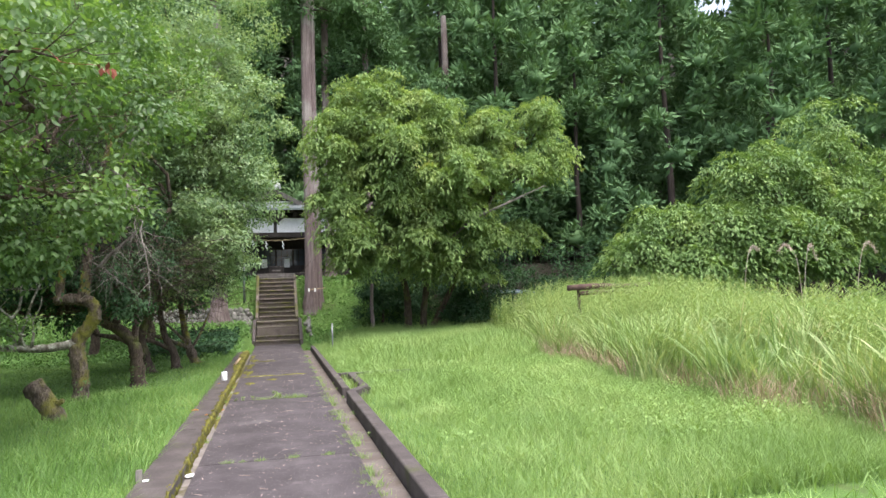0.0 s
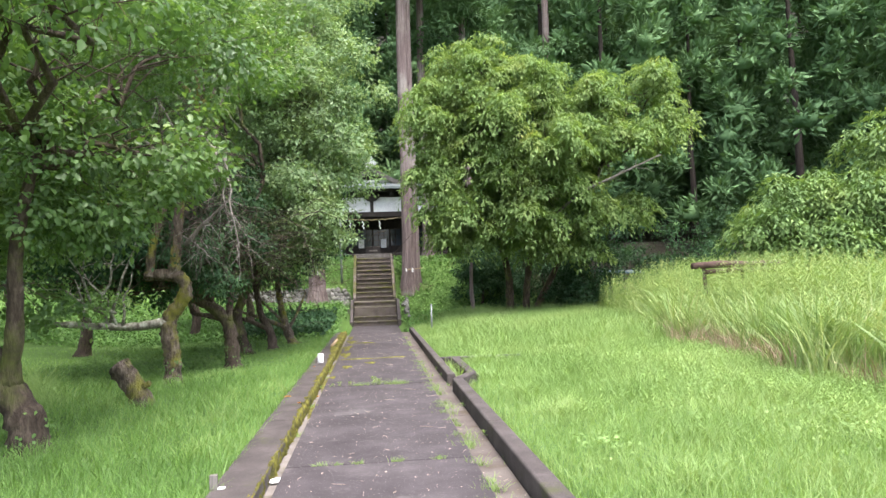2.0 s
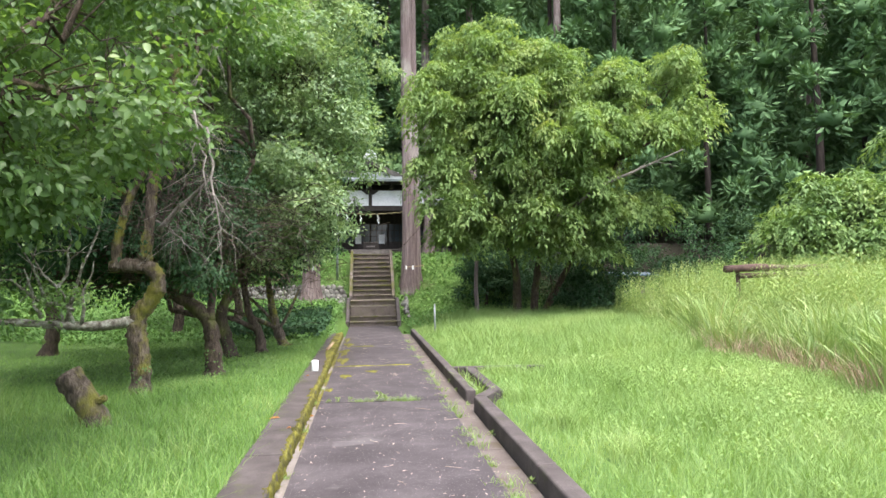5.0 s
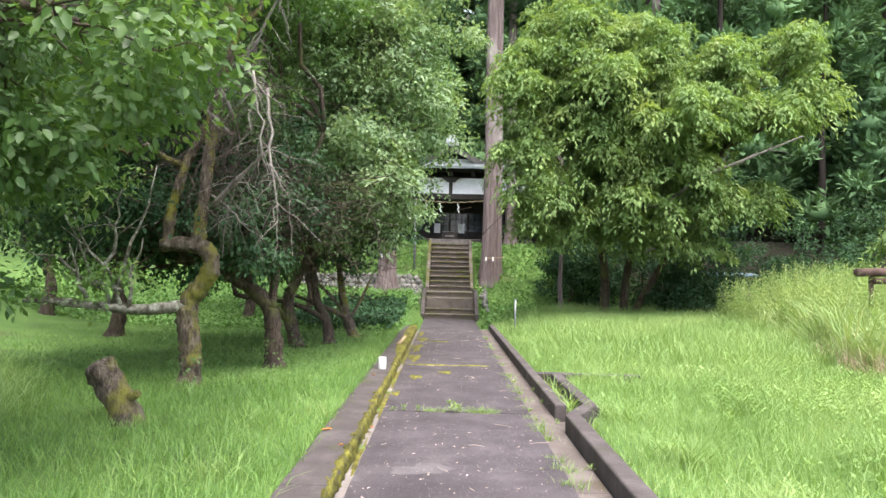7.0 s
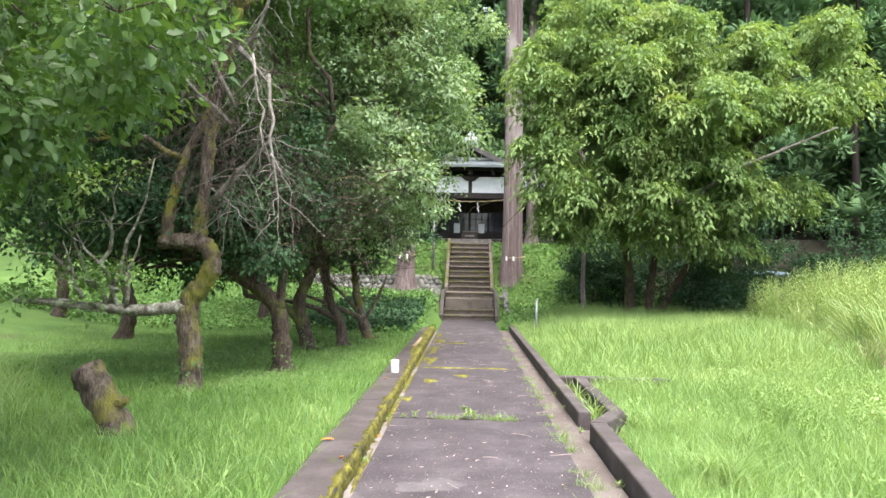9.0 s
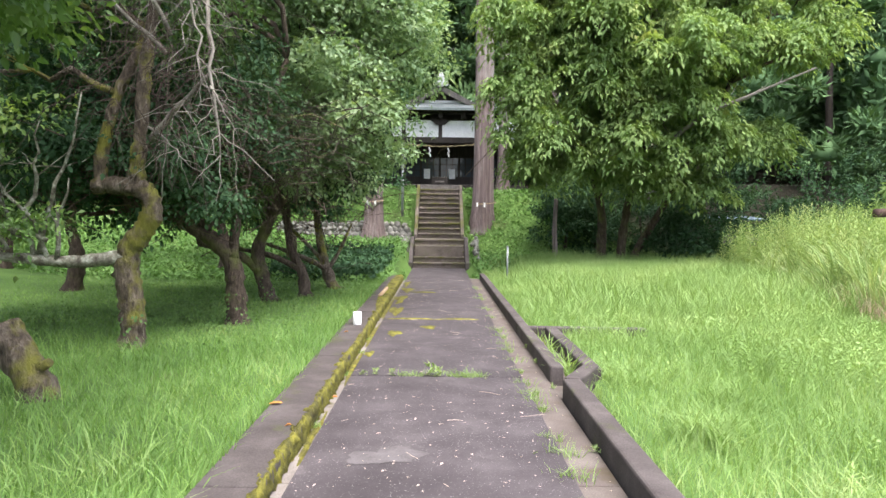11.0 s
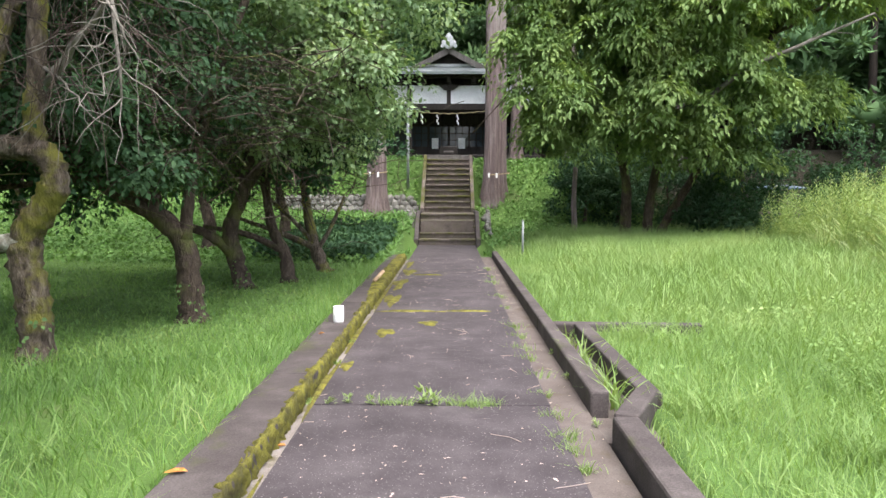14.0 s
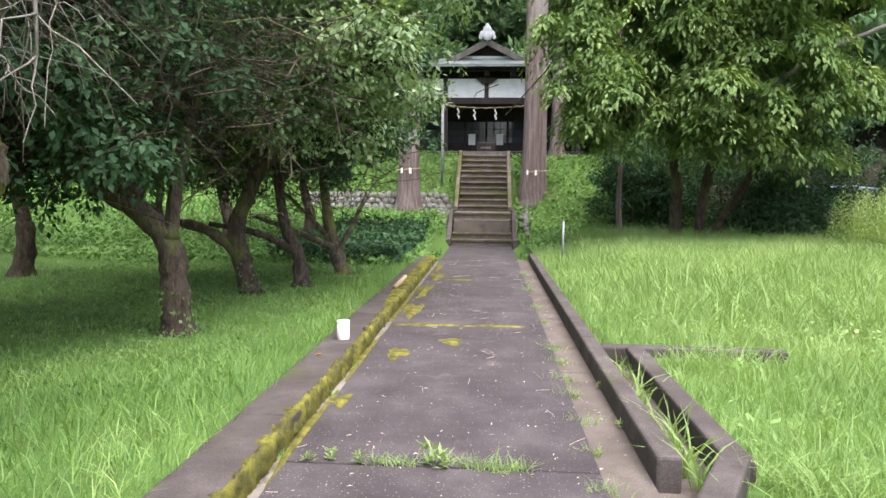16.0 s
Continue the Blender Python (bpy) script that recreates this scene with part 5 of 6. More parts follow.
part("can_body", tube(Geo(), [(0, 0, 0), (0, 0, 0.012), (0, 0, 0.08), (0, 0, 0.165)], [0.054, 0.059, 0.059, 0.059], 24), M_PLASTIC, can, smooth=False)
part("can_lid", tube(Geo(), [(0, 0, 0.165), (0, 0, 0.168), (0, 0, 0.178), (0, 0, 0.182)], [0.059, 0.062, 0.062, 0.057], 24), M_PLASTIC, can)
stake = base("wooden_stake", -1.3, 8.55, 0.1, "short sawn wooden stake standing on the kerb", "stake")
part("stake_body", block(-0.028, 0.028, -0.025, 0.025, 0, 0.11, 0.004), M_WOODGREY, stake)
part("stake_foot", block(0.032, 0.085, -0.03, 0.02, 0.0, 0.012, 0.004), M_PAPER, stake, "white scrap at its foot")
log_bit = base("wood_offcut", -1.06, 20.6, 0.1, "pale cut branch lying on the mossy kerb", "wood")
part("offcut_body", tube(Geo(), [(-0.06, -0.1, 0.03), (0.0, 0.0, 0.09), (0.07, 0.13, 0.17)], 0.032, 10, 0.04), M_WOODCUT, log_bit)
pap = base("paper_scrap", -0.94, 9.1, -0.03, "crumpled white paper scrap in the gutter", "litter")
g = Geo()
gxx, gyy = np.meshgrid(np.linspace(-0.09, 0.07, 7), np.linspace(-0.07, 0.07, 6))
zz = 0.012 + 0.014 * rng.random(gxx.shape)
k = np.arange(5)[:, None] * 7 + np.arange(6)[None, :]
g.add(np.stack([gxx + 0.01 * rng.normal(size=gxx.shape), gyy, zz], -1).reshape(-1, 3), q=np.stack([k, k + 1, k + 8, k + 7], -1).reshape(-1, 4))
part("paper_sheet", g, M_PAPER, pap)
for x, y, z0, s in ((-1.28, 12.87, 0.1, 0.065), (-1.05, 12.3, 0.1, 0.025), (-0.92, 13.6, -0.035, 0.035), (-1.2, 16.4, 0.1, 0.03)):
    lf = base("fallen_leaf", x, y, z0, "curled orange fallen leaf on the kerb", "leaf", "fallen leaves")
    g = Geo()
    g.add([(-s, 0, 0.004), (-0.2 * s, 0.45 * s, 0.02), (-0.1 * s, 0, 0.008), (-0.2 * s, -0.4 * s, 0.018), (0.6 * s, 0.3 * s, 0.025), (0.6 * s, -0.25 * s, 0.02), (s, 0.05 * s, 0.012)],
          t=[(0, 2, 1), (0, 3, 2), (1, 2, 4), (2, 6, 4), (2, 5, 6), (3, 5, 2)])
    part("leaf_blade", g, M_ORANGE, lf)

# dry-stone retaining wall by the old cedar
sw = base("stone_wall", -3.6, 35.2, GZ(-3.6, 35.2), "low wall of rounded field stones behind the cedar", "wall", kind="structure")
sw.location = (0, 0, 0)
stones = []
for v in range(4):
    bm = bmesh.new()
    bmesh.ops.create_icosphere(bm, subdivisions=2, radius=1)
    for vert in bm.verts:
        vert.co *= 1 + 0.14 * noise.noise(vert.co * 1.7 + Vector((v * 7, 0, 0)))
    me = bpy.data.meshes.new("stone")
    bm.to_mesh(me)
    bm.free()
    me.materials.append(M_STONE)
    stones.append(me)


def stone_at(x, y, z, s, parent):
    ob = part("stone", stones[int(rng.integers(0, 4))], None, parent)
    ob.matrix_local = Matrix.LocRotScale((x, y, z), Euler(rng.random(3) * 6), (s * (1 + 0.3 * rng.random()), s, s * (0.75 + 0.3 * rng.random())))
    return ob


for row in range(4):
    for i in range(22):
        x = -6.2 + i * 0.235 + (row % 2) * 0.11 + rng.normal() * 0.02
        if x < -1.15:
            stone_at(x, 34.0 + row * 0.07 + rng.normal() * 0.02, 0.82 + row * 0.19 + rng.normal() * 0.015, 0.125 + 0.03 * rng.random(), sw)
for i in range(16):
    stone_at(-1.2 - 0.25 * rng.random(), 31.2 + i * 0.25, 0.35 + i * 0.055 + 0.05 * rng.normal(), 0.13 + 0.06 * rng.random(), sw)
    stone_at(1.2 + 0.25 * rng.random(), 31.2 + i * 0.16, 0.24 + i * 0.045 + 0.05 * rng.normal(), 0.07 + 0.05 * rng.random(), sw)

# old timber rail beyond the tall grass
lg = base("timber_rail", 9.2, 21.4, GZ(9.2, 21.4), "rusty brown old timber rail on posts beyond the tall grass", "rail")
under(part("rail_beam", tube(Geo(), [(8.9, 21.4, 1.84), (9.8, 21.45, 1.87), (10.7, 21.55, 1.84), (11.9, 21.7, 1.88)], [0.09, 0.1, 0.09, 0.08], 10, 0.06), M_RUST, smooth=True), lg)
under(part("rail_beam", tube(Geo(), [(9.3, 21.42, 1.66), (10.2, 21.5, 1.69), (11.6, 21.66, 1.67)], [0.07, 0.08, 0.07], 10, 0.06), M_RUST, smooth=True), lg)
for px in (9.3, 10.5, 11.6):
    py = 21.42 + (px - 9.3) * 0.1
    under(part("rail_post", tube(Geo(), [(px, py + 0.1, GZ(px, py) - 0.1), (px + 0.02, py + 0.1, 1.0), (px, py + 0.1, 1.9)], 0.055, 8, 0.05), M_RUST), lg)

# small shed in the shade under the trees
sh = base("garden_shed", 11.3, 33.2, GZ(11.0, 33.2), "small grey board shed with a blue metal roof in the shade", "shed")
for i in range(9):
    part("wall_board", block(-0.9 + i * 0.2, -0.705 + i * 0.2, -0.02, 0.0, 0, 1.0, 0.004), M_WOODGREY, sh)
part("shed_body", block(-0.88, 0.88, 0.005, 1.2, 0, 1.0), M_WOODGREY, sh)
part("shed_roof", block(-1.0, 1.0, -0.15, 1.35, 1.0, 1.06, 0.008, Matrix.Rotation(0.08, 4, 'X')), M_BLUE, sh, "blue metal roof")


# ---- grass and ground plants ----
def blades(geo, x, y, h, w, lean, z=None, segs=2):
    """Many bent grass blades rooted at x, y."""
    n = len(x)
    z = land(x, y) if z is None else z
    a = rng.random(n) * 2 * np.pi
    d = np.stack([np.cos(a), np.sin(a)], -1)
    b = rng.random(n) * 2 * np.pi
    sd = np.stack([np.cos(b), np.sin(b)], -1)
    lean = lean * (0.4 + 1.2 * rng.random(n))
    rows = []
    for i in range(segs):
        u = i / segs
        cx, cy = x + d[:, 0] * lean * h * u ** 1.8, y + d[:, 1] * lean * h * u ** 1.8
        cz = z - 0.02 + h * (u - 0.28 * lean * u ** 2.4)
        ww = w * (1 - 0.55 * u) * 0.5
        rows += [np.stack([cx - sd[:, 0] * ww, cy - sd[:, 1] * ww, cz], -1), np.stack([cx + sd[:, 0] * ww, cy + sd[:, 1] * ww, cz], -1)]
    rows.append(np.stack([x + d[:, 0] * lean * h, y + d[:, 1] * lean * h, z + h * (1 - 0.38 * lean)], -1))
    V = np.stack(rows, 1)
    k = V.shape[1]
    f = []
    for i in range(segs - 1):
        f += [(2 * i, 2 * i + 1, 2 * i + 3), (2 * i, 2 * i + 3, 2 * i + 2)]
    f.append((2 * segs - 2, 2 * segs - 1, 2 * segs))
    T = (np.arange(n) * k)[:, None, None] + np.array(f)[None]
    geo.add(V.reshape(-1, 3), T.reshape(-1, 3))
    return geo


def scatter(n, x0, x1, y0, y1, near=None):
    """Points over a patch, denser towards the path's beginning when near is given."""
    x = x0 + (x1 - x0) * rng.random(n)
    v = rng.random(n)
    y = y0 + (y1 - y0) * (v if near is None else v ** near)
    return x, y


def field_edge(y):
    return 6.45 + 0.35 * smooth(12, 17, y) + 0.3 * np.sin(y * 0.9) + 0.2 * np.sin(y * 2.3 + 1) + 1.3 * smooth(16, 23, y)


# lawn on the field side
x, y = scatter(112000, 1.36, 9.0, 6.5, 31, 1.35)
ok = (x < field_edge(y) + 0.4) & ~((x < 1.70) & (y > 13.9) & (y < 17.3)) & ~((y > 16.95) & (y < 17.3) & (x < 3.05))
x, y = x[ok], y[ok]
p3 = np.stack([x, y, 0 * x], -1)
tuft = wave(p3, 1.4) * 0.5 + wave(p3 + 5, 0.5) * 0.5
h = (0.14 + 0.2 * rng.random(len(x)) ** 1.5 + 0.12 * np.clip(tuft + 0.3, 0, 1) + 0.05 * smooth(2, 6, x)) * (0.55 + 0.45 * smooth(1.3, 2.2, x)) + 0.3 * smooth(17.8, 24, y) * smooth(1.5, 4, x)
tagged(part("lawn_grass", blades(Geo(), x, y, h, 0.0055 + 0.0055 * rng.random(len(x)) + 0.006 * smooth(11, 25, y), 0.6), M_GRASS), "bright green uncut grass", "grass", kind="stuff")
# taller fresh grass towards the broad tree
x, y = scatter(15000, 2.2, 10.0, 18.0, 30)
keep = rng.random(len(x)) < 0.25 + 0.75 * smooth(2.5, 6.0, x)
x, y = x[keep], y[keep]
h = 0.38 + 0.35 * rng.random(len(x)) + 0.2 * smooth(5, 8, x)
tagged(part("meadow_grass", blades(Geo(), x, y, h, 0.016, 0.55, None, 3), M_GRASS), "tall fresh meadow grass below the broad tree", "grass", kind="stuff")
# lawn on the orchard side
x, y = scatter(90000, -9.5, -1.3, 6.5, 27, 1.4)
keep = rng.random(len(x)) < smooth(-9.5, -4.0, x) * 0.75 + 0.25
x, y = x[keep], y[keep]
p3 = np.stack([x, y, 0 * x], -1)
tuft = wave(p3 + 9, 1.3) * 0.5 + wave(p3 + 2, 0.6) * 0.5
shade = smooth(14.5, 17.5, y) * smooth(-1.4, -2.2, x)
h = (0.12 + 0.11 * rng.random(len(x)) + 0.13 * np.clip(tuft + 0.2, 0, 1)) * (1 - 0.62 * shade)
tagged(part("orchard_grass", blades(Geo(), x, y, h, 0.0085, 0.7), M_SHADEGRASS), "green uncut grass under the plum trees, shade in its colour", "grass", kind="stuff")
# thinner grass behind the start of the walk
x, y = scatter(9000, 1.36, 9.0, -6, 6.6)
tagged(part("lawn_grass", blades(Geo(), x, y, 0.16 + 0.16 * rng.random(len(x)), 0.014, 0.85), M_GRASS), "bright green uncut grass", "grass", kind="stuff")
x, y = scatter(9000, -9.0, -1.36, -6, 6.6)
tagged(part("orchard_grass", blades(Geo(), x, y, 0.16 + 0.16 * rng.random(len(x)), 0.014, 0.85), M_SHADEGRASS), "bright green uncut grass", "grass", kind="stuff")
# coarse tussocks
gt = Geo()
for cx, cy, n, hh in [(-5.5, 14.6, 200, 0.8), (-5.0, 13.9, 150, 0.6), (-4.6, 13.2, 120, 0.5), (-1.75, 9.8, 70, 0.32), (-1.8, 11.3, 80, 0.34), (-2.1, 13.0, 70, 0.3), (-1.7, 14.4, 60, 0.28), (2.0, 12.3, 130, 0.42), (2.3, 11.0, 120, 0.4), (1.9, 14.2, 90, 0.3), (2.6, 13.4, 110, 0.34),
                      (1.40, 14.45, 30, 0.42), (1.42, 14.9, 20, 0.4), (1.4, 15.9, 24, 0.36), (1.43, 16.6, 18, 0.3), (2.1, 16.7, 80, 0.3), (3.6, 14.8, 120, 0.36), (4.6, 16.5, 120, 0.36), (3.9, 12.5, 120, 0.4), (5.2, 11.0, 140, 0.45), (5.8, 13.5, 140, 0.45), (3.2, 9.5, 120, 0.4), (4.6, 8.6, 130, 0.42), (2.4, 8.2, 90, 0.36)]:
    n = n if cx < 0 or cx < 1.5 else 2 * n
    xx, yy = cx + rng.normal(size=n) * 0.14, cy + rng.normal(size=n) * 0.14
    if 1.3 < cx < 1.5:
        xx = cx + rng.normal(size=n) * 0.03
        blades(gt, xx, yy, hh * (0.6 + 0.6 * rng.random(n)), 0.018, 0.8, np.full(n, -0.07), 3)
    else:
        blades(gt, xx, yy, hh * (0.55 + 0.5 * rng.random(n)), 0.009, 0.8, None, 3)
tagged(part("grass_tussocks", gt, M_GRASS), "arching tussocks of coarse grass", "grass", kind="stuff")
# tall field grass, in tussocks
cx, cy = scatter(960, 6.0, 15, 4.0, 25.5, 1.0)
keep = (cx > field_edge(cy) + 0.12) & (rng.random(len(cx)) < np.where(cx < field_edge(cy) + 1.3, 1.0, 0.45))
cx, cy = cx[keep], cy[keep]
rp = np.repeat(np.arange(len(cx)), 56)
x, y = cx[rp] + 0.14 * rng.normal(size=len(rp)), cy[rp] + 0.14 * rng.normal(size=len(rp))
tall = (0.75 + 0.85 * rng.random(len(cx))) * (1 - 0.22 * smooth(9, 13, cx))
h = tall[rp] * (0.65 + 0.55 * rng.random(len(rp)))
tagged(part("tall_grass", blades(Geo(), x, y, h, 0.013 + 0.028 * rng.random(len(x)) ** 2, 0.5, None, 4), M_TALL), "dense stand of tall arching field grass", "grass", kind="stuff")
x, y = scatter(18000, 5.7, 8.6, 5.0, 22, 1.0)
keep = (x > field_edge(y) - 0.15) & (x < field_edge(y) + 0.5) & (wave(np.stack([x, y, x * 0], -1), 1.7) > -0.2)
x, y = x[keep], y[keep]
tagged(part("dry_stalks", blades(Geo(), x, y, 0.3 + 0.6 * rng.random(len(x)), 0.012, 0.6, None, 2), M_DRY), "dry straw-coloured stalks at the edge of the tall grass", "grass", kind="stuff")
# leafy goldenrod stems
n = 2300
x, y = scatter(int(n * 4), 6.4, 14, 5.0, 28, 0.85)
keep = (x > field_edge(y) + 0.45 - 0.35 * smooth(15, 19, y)) & (wave(np.stack([x, y, x * 0], -1), 1.3) + 0.3 * smooth(15, 19, y) > -0.05)
x, y = x[keep][:n], y[keep][:n]
n = len(x)
hh = (0.95 + 0.6 * rng.random(n) + 0.25 * smooth(15, 18.5, y)) * (1 - 0.2 * smooth(10, 14, x))
gs = blades(Geo(), x, y, hh, 0.012, 0.08, None, 2)
rep = np.repeat(np.arange(n), 26)
u = np.tile(np.linspace(0.35, 1.0, 26) ** 0.8, n)
a = np.tile(np.arange(26) * 2.4, n) + np.repeat(rng.random(n) * 6, 26)
at = np.stack([x[rep], y[rep], land(x, y)[rep] + hh[rep] * u], -1) + 0.015 * rng.normal(size=(len(rep), 3))
way = np.stack([np.cos(a), np.sin(a), 0.35 + 1.1 * (u - 0.4)], -1)
leaves(gs, at, way, np.tile([0, 0, 1.0], (len(at), 1)), 0.2 * (1.25 - 0.75 * u) * (0.7 + 0.6 * rng.random(len(at))), 0.017, 0.1)
tagged(part("goldenrod_plants", gs, M_HERB), "leafy yellow-green goldenrod stems in the field", "plants", kind="stuff")
# plume grass heads behind
for k, (px, py) in enumerate([(11.3, 16.2), (12.3, 15.4), (13.3, 14.8), (14.2, 14.2), (12.8, 15.9)]):
    pz = GZ(px, py)
    pl = base("plume_grass", px, py, pz, "dry arching plume grass stalk in the field", "grass", "plume grass stalks")
    dx = (0.55, -0.4, 0.7, 0.2, 0.5)[k]
    lp = smooth_line([(0, 0, 0), (0.05 * dx, 0, 1.3), (0.3 * dx, 0, 2.1), (0.7 * dx, 0.1, 2.4), (1.1 * dx, 0.15, 2.32 - 0.07 * k)])
    part("stalk", tube(Geo(), lp, np.linspace(0.007, 0.003, len(lp)), 5, 0, False), M_PLUME, pl)
    gq = Geo()
    kk = rng.integers(12, len(lp), 120)
    leaves(gq, lp[kk] + rng.normal(size=(120, 3)) * 0.015, rng.normal(size=(120, 3)) * 0.4 + np.array([dx, 0, -0.8]), rng.normal(size=(120, 3)), 0.09, 0.007)
    part("plume", gq, M_PLUME, pl)


# low leafy cover on the banks
def cover(name, x, y, size, label, mat=M_COVER, high=0.12):
    at = np.stack([x, y, land(x, y) + high * rng.random(len(x))], -1)
    way = rng.normal(size=at.shape) + np.array([0, -0.3, 0.2])
    up = rng.normal(size=at.shape) * 0.45 + np.array([0, -0.25, 1.0])
    s = size * (0.6 + 0.8 * rng.random(len(x)))
    return tagged(part(name, leaves(Geo(), at, way, up, s, s * 0.7), mat), label, "plants", kind="stuff")


x, y = scatter(40000, -13, -1.1, 24.0, 39)
keep = ~((np.abs(x) < 1.1))
cover("bank_ivy", x[keep], y[keep], 0.1, "low leafy ground cover on the bank", high=0.16)
x, y = scatter(15000, 1.1, 7.5, 28.8, 40)
cover("bank_herbs", x, y, 0.11, "low leafy ground cover beside the stairs", high=0.16)
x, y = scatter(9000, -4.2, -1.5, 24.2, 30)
cover("bank_hedge", x, y, 0.12, "low dark leafy bushes on the bank", M_DEEPSHADE, high=0.45)
x, y = scatter(9000, -7.0, -1.7, 15, 26)
cover("clover", x, y, 0.036, "small round-leaved weeds under the plum trees", M_CLOVER, high=0.09)
x, y = scatter(16000, 1.8, 7.0, 8, 21)
keep = wave(np.stack([x, y, x * 0], -1), 1.1) > 0.05
x, y = x[keep], y[keep]
cover("meadow_weeds", x, y, 0.045, "bright leafy weeds among the grass", M_GRASS, high=0.24)

# leafy seedlings in drifts among the lawn grass
x, y = scatter(9000, 2.3, 7.2, 9.0, 20.5, 1.2)
drift = wave(np.stack([x, y, x * 0], -1), 0.9) + 0.5 * wave(np.stack([y, x, x * 0 + 3], -1), 2.1)
keep = drift + 0.25 * smooth(3.5, 6.5, x) + 0.5 * rng.normal(size=len(x)) > 0.35
x, y = x[keep][:1300], y[keep][:1300]
n = len(x)
hh = 0.14 + 0.16 * rng.random(n)
gs = blades(Geo(), x, y, hh, 0.006, 0.15, None, 2)
at_stem = np.repeat(np.arange(n), 11)
u = np.tile(np.linspace(0.35, 1.0, 11), n)
a = np.tile(np.arange(11) * 2.4, n) + np.repeat(rng.random(n) * 6, 11)
at = np.stack([x[at_stem], y[at_stem], land(x, y)[at_stem] + hh[at_stem] * u], -1)
leaves(gs, at, np.stack([np.cos(a), np.sin(a), 0.25 + 0.7 * u ** 2], -1), np.tile([0, 0, 1.0], (len(at), 1)), 0.075 * (1.25 - 0.6 * u), 0.017, 0.15)
tagged(part("lawn_seedlings", gs, M_GRASS), "leafy bright yellow-green seedlings among the lawn grass", "plants", kind="stuff")

# moss on the inner edge of the broad kerb
ys = np.arange(2.0, 25.8, 0.03)
wtop = 0.01 + 0.03 * smooth(8, 15, ys) + 0.17 * smooth(18.2, 20.5, ys) + 0.03 * wave(np.stack([ys, ys * 0, ys * 0], -1), 2.3) + 0.02 * rng.normal(size=len(ys))
wtop = np.clip(wtop, 0.006, 0.34)
prof = np.linspace(0, 1, 9)
V = []
for i, yv in enumerate(ys):
    bump = 0.010 + 0.011 * rng.normal(size=9)
    spots_here = wave(np.stack([np.full(9, yv * 1.7), prof * 3, prof * 0 + 2], -1), 2.6) + 0.4 * rng.normal(size=9)
    bare = spots_here < 0.3 - 1.3 * float(smooth(6, 14.5, np.array([yv]))[0])
    for u, bp, off in zip(prof, bump, bare):
        d = -0.012 if off else max(0.004, bp)
        if u <= 0.5:
            V.append((-0.955 - wtop[i] * (1 - 2 * u), yv, 0.1 + (d if u > 0 else -0.012)))
        else:
            V.append((-0.955 + d, yv, 0.1 - 0.135 * (2 * u - 1)))
k = np.arange(len(ys) - 1)[:, None] * 9 + np.arange(8)[None, :]
tagged(part("kerb_moss", Geo().add(V, q=np.stack([k, k + 1, k + 10, k + 9], -1).reshape(-1, 4)), M_MOSS), "thick yellow-green moss along the kerb edge", "moss", kind="stuff")


def moss_patch(cx, cy, rx, ry, z0):
    ob = base("moss_patch", cx, cy, z0, "flat yellow-green moss patch on the slab", "moss", "moss patches")
    n, m = 22, 6
    a = np.arange(n) * 2 * np.pi / n
    edge = 1 + 0.25 * np.sin(3 * a + cx * 9) + 0.18 * np.sin(5 * a + cy * 5) + 0.1 * rng.normal(size=n)
    V = [(0, 0, 0.016)]
    for j in range(1, m + 1):
        r = j / m
        for i in range(n):
            V.append((rx * r * edge[i] * math.cos(a[i]), ry * r * edge[i] * math.sin(a[i]), (0.012 + 0.006 * rng.random()) * (1 - r ** 3) - 0.002 * (j == m)))
    t = [(0, 1 + i, 1 + (i + 1) % n) for i in range(n)]
    q = [(1 + (j - 1) * n + i, 1 + j * n + i, 1 + j * n + (i + 1) % n, 1 + (j - 1) * n + (i + 1) % n) for j in range(1, m) for i in range(n)]
    part("moss_cushion", Geo().add(V, t, q), M_MOSS, ob)


for c in [(-0.6, 17.0, 0.11, 0.22, 0), (-0.12, 17.55, 0.1, 0.16, 0), (-0.8, 15.5, 0.06, 0.15, 0), (-0.72, 19.4, 0.12, 0.5, 0), (-0.75, 21.2, 0.1, 0.7, 0), (-0.7, 23.0, 0.14, 0.5, 0), (-0.4, 18.4, 0.4, 0.06, 0), (0.35, 18.42, 0.3, 0.05, 0), (-0.3, 22.5, 0.3, 0.07, 0),
          (-0.91, 15.0, 0.04, 0.8, -0.035), (-0.91, 17.0, 0.04, 1.0, -0.035), (-0.91, 12.5, 0.03, 0.6, -0.035), (-0.91, 20.0, 0.04, 1.6, -0.035), (-0.78, 24.5, 0.08, 0.6, 0)]:
    moss_patch(*c)


# weeds in the joints
def weed(x, y, z, s, kind_leafy):
    ob = base("weed", x, y, z, "small green weed growing from the slab joint" if kind_leafy else "small grass tuft growing from the slab joint", "weed", "joint weeds")
    n = 26 if kind_leafy else 46
    if kind_leafy:
        a = rng.random(n) * 6.28
        u = rng.random(n)
        at = np.stack([0.15 * s * rng.normal(size=n), 0.1 * s * rng.normal(size=n), s * 0.6 * u], -1)
        g = leaves(Geo(), at, np.stack([np.cos(a), np.sin(a), 0.3 + u], -1), np.tile([0, 0, 1.0], (n, 1)), 0.55 * s, 0.13 * s)
    else:
        g = blades(Geo(), rng.normal(size=n) * s * 0.5, rng.normal(size=n) * s * 0.25, s * (0.5 + 0.6 * rng.random(n)), 0.007, 0.9, np.zeros(n), 2)
    part("foliage", g, M_HERB if kind_leafy else M_GRASS, ob)


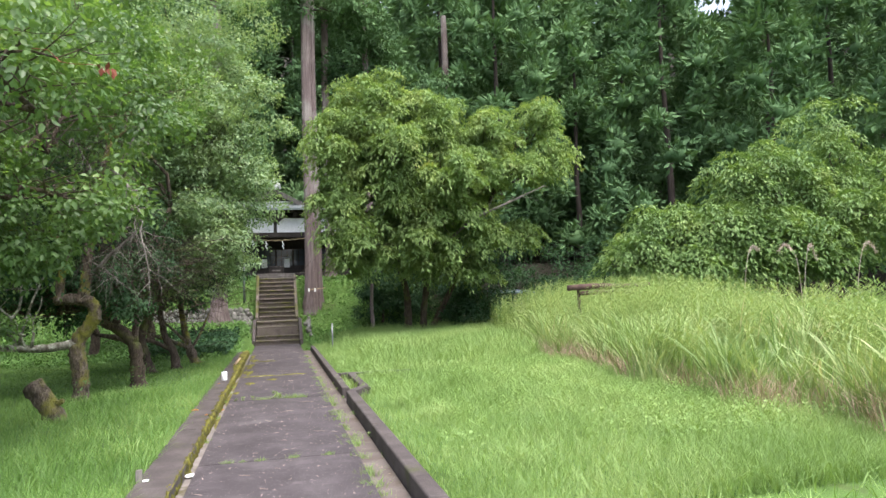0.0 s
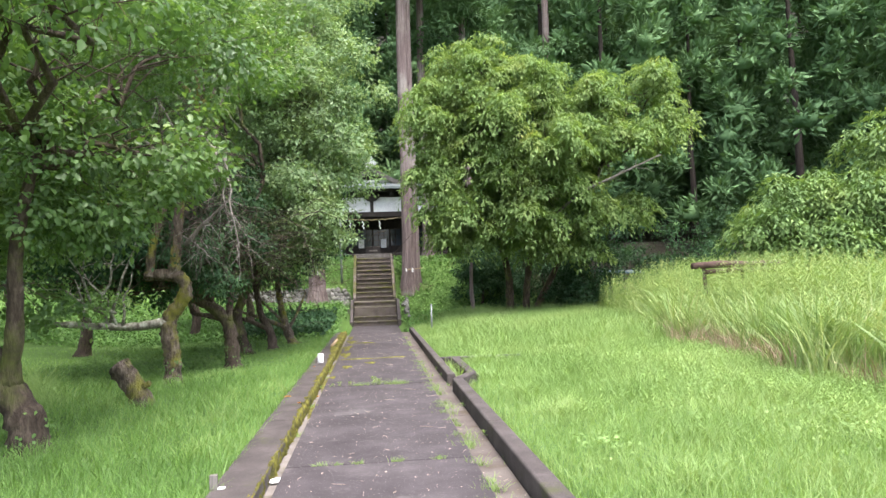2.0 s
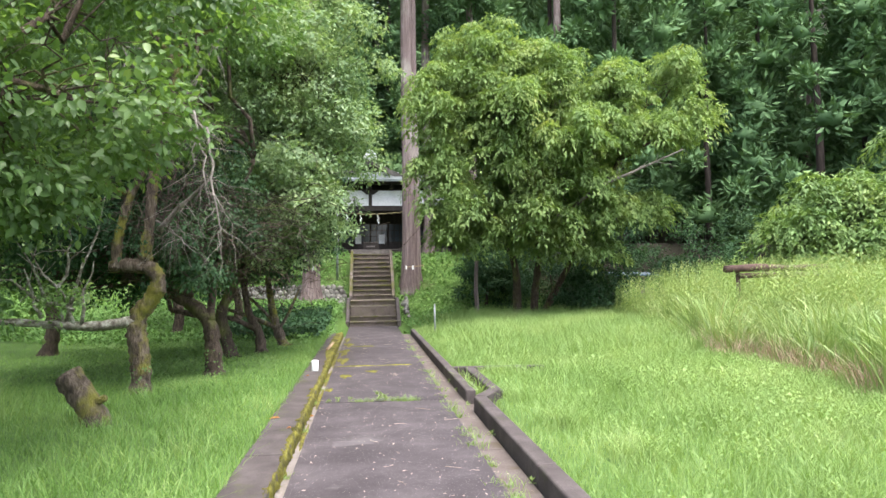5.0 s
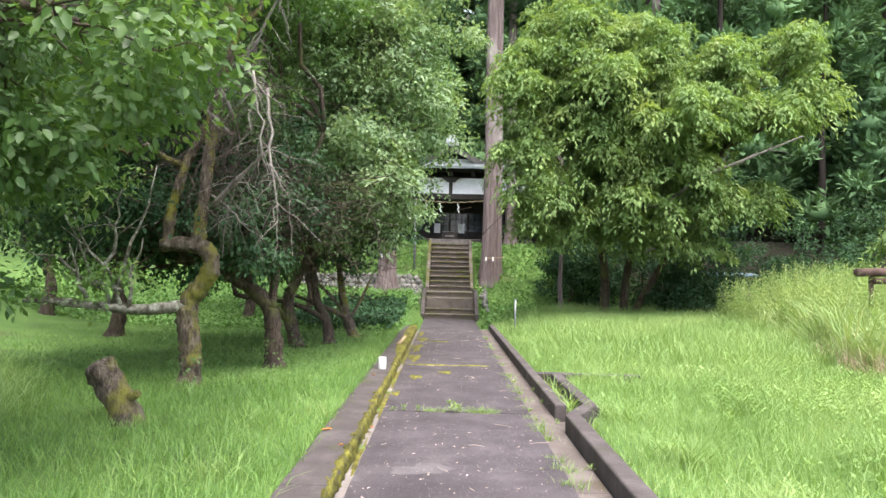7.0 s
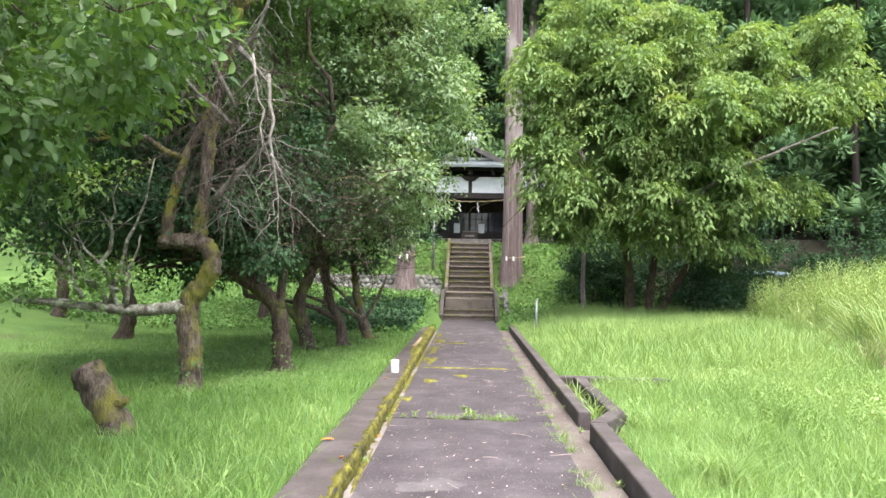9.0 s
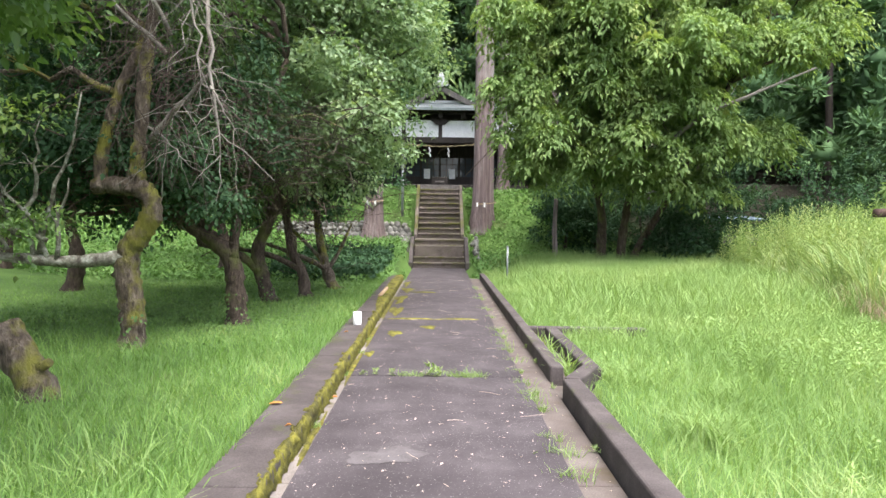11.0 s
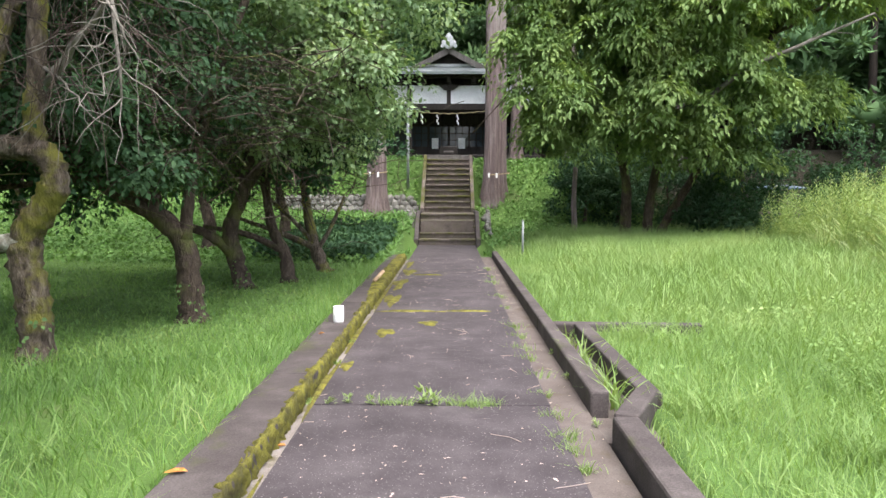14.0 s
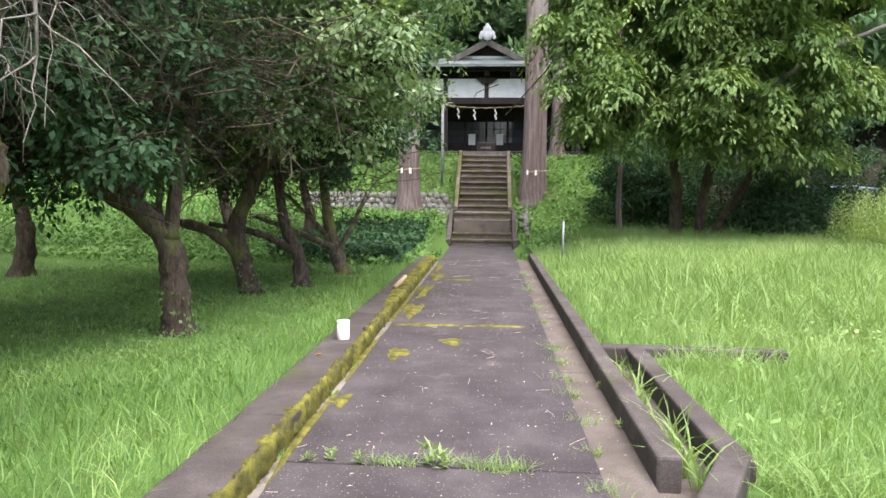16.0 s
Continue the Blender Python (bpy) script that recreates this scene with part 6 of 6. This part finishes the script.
for x, s, leafy in [(-0.75, 0.07, True), (-0.62, 0.08, True), (-0.45, 0.09, True), (-0.33, 0.09, False), (-0.2, 0.1, False), (-0.05, 0.16, True), (0.02, 0.12, True), (0.14, 0.1, False), (0.26, 0.13, False), (0.36, 0.12, False), (0.44, 0.08, False)]:
    weed(x, 14.36 + rng.normal() * 0.03, 0, s, leafy)
for x, s in [(-0.55, 0.06), (-0.2, 0.05), (0.15, 0.07), (0.55, 0.06), (-0.4, 0.04)]:
    weed(x, 9.45, 0, s, False)
for yv in np.concatenate([np.arange(5.5, 13.5, 0.42), np.arange(13.6, 17.5, 0.55), np.arange(17.5, 24, 1.2)]):
    weed(0.872 + rng.normal() * 0.012, yv + rng.normal() * 0.12, -0.02, 0.07 + 0.07 * rng.random(), False)
for yv in (12.2, 14.0, 15.2, 16.1, 10.4):
    weed(1.13, yv, -0.03, 0.07, True)
    weed(-0.93, yv + 0.5, -0.03, 0.08, False)

# litter on the slabs: straws, needles, grit
gl = Geo()
for _ in range(80):
    cx, cy = -0.84 + 1.68 * rng.random(), 4 + 22 * rng.random() ** 1.2
    L, a = 0.03 + 0.10 * rng.random() ** 2, rng.random() * 3.14
    d = np.array([math.cos(a), math.sin(a), 0]) * L
    c = np.array([cx, cy, 0.006])
    tube(gl, [c - d, c + 0.1 * L * rng.normal(size=3) * np.array([1, 1, 0]), c + d], 0.0017, 4, 0, False)
tagged(part("straw_litter", gl, M_PLUME), "scattered dry straws and twigs on the slabs", "litter", kind="stuff")
gl = Geo()
n = 1500
at = np.stack([-0.86 + 1.98 * rng.random(n), 4 + 22 * rng.random(n) ** 1.2, np.full(n, 0.006)], -1)
at[:, 2] = np.where(at[:, 0] > 0.88, -0.03, 0.006)
leaves(gl, at, rng.normal(size=(n, 3)) * np.array([1, 1, 0.05]), np.tile([0, 0, 1.0], (n, 1)), 0.009 + 0.04 * rng.random(n) ** 4, 0.007 + 0.016 * rng.random(n) ** 3, 0.1)
tagged(part("leaf_litter", gl, M_PLUME), "scattered pale bits of leaf and grit on the slabs", "litter", kind="stuff")

# pale cement repair on the slab
n = 26
a = np.arange(n) * 2 * np.pi / n
e = 1 + 0.22 * np.sin(2 * a + 0.6) + 0.15 * np.sin(5 * a) + 0.08 * rng.normal(size=n)
V = [(-0.33, 12.0, 0.005)] + [(-0.33 + 0.24 * e[i] * math.cos(a[i]), 12.0 + 0.17 * e[i] * math.sin(a[i]), 0.0025) for i in range(n)]
tagged(part("cement_patch", Geo().add(V, [(0, 1 + i, 1 + (i + 1) % n) for i in range(n)]), M_PATCH), "pale worn cement patch on the slab", "patch")
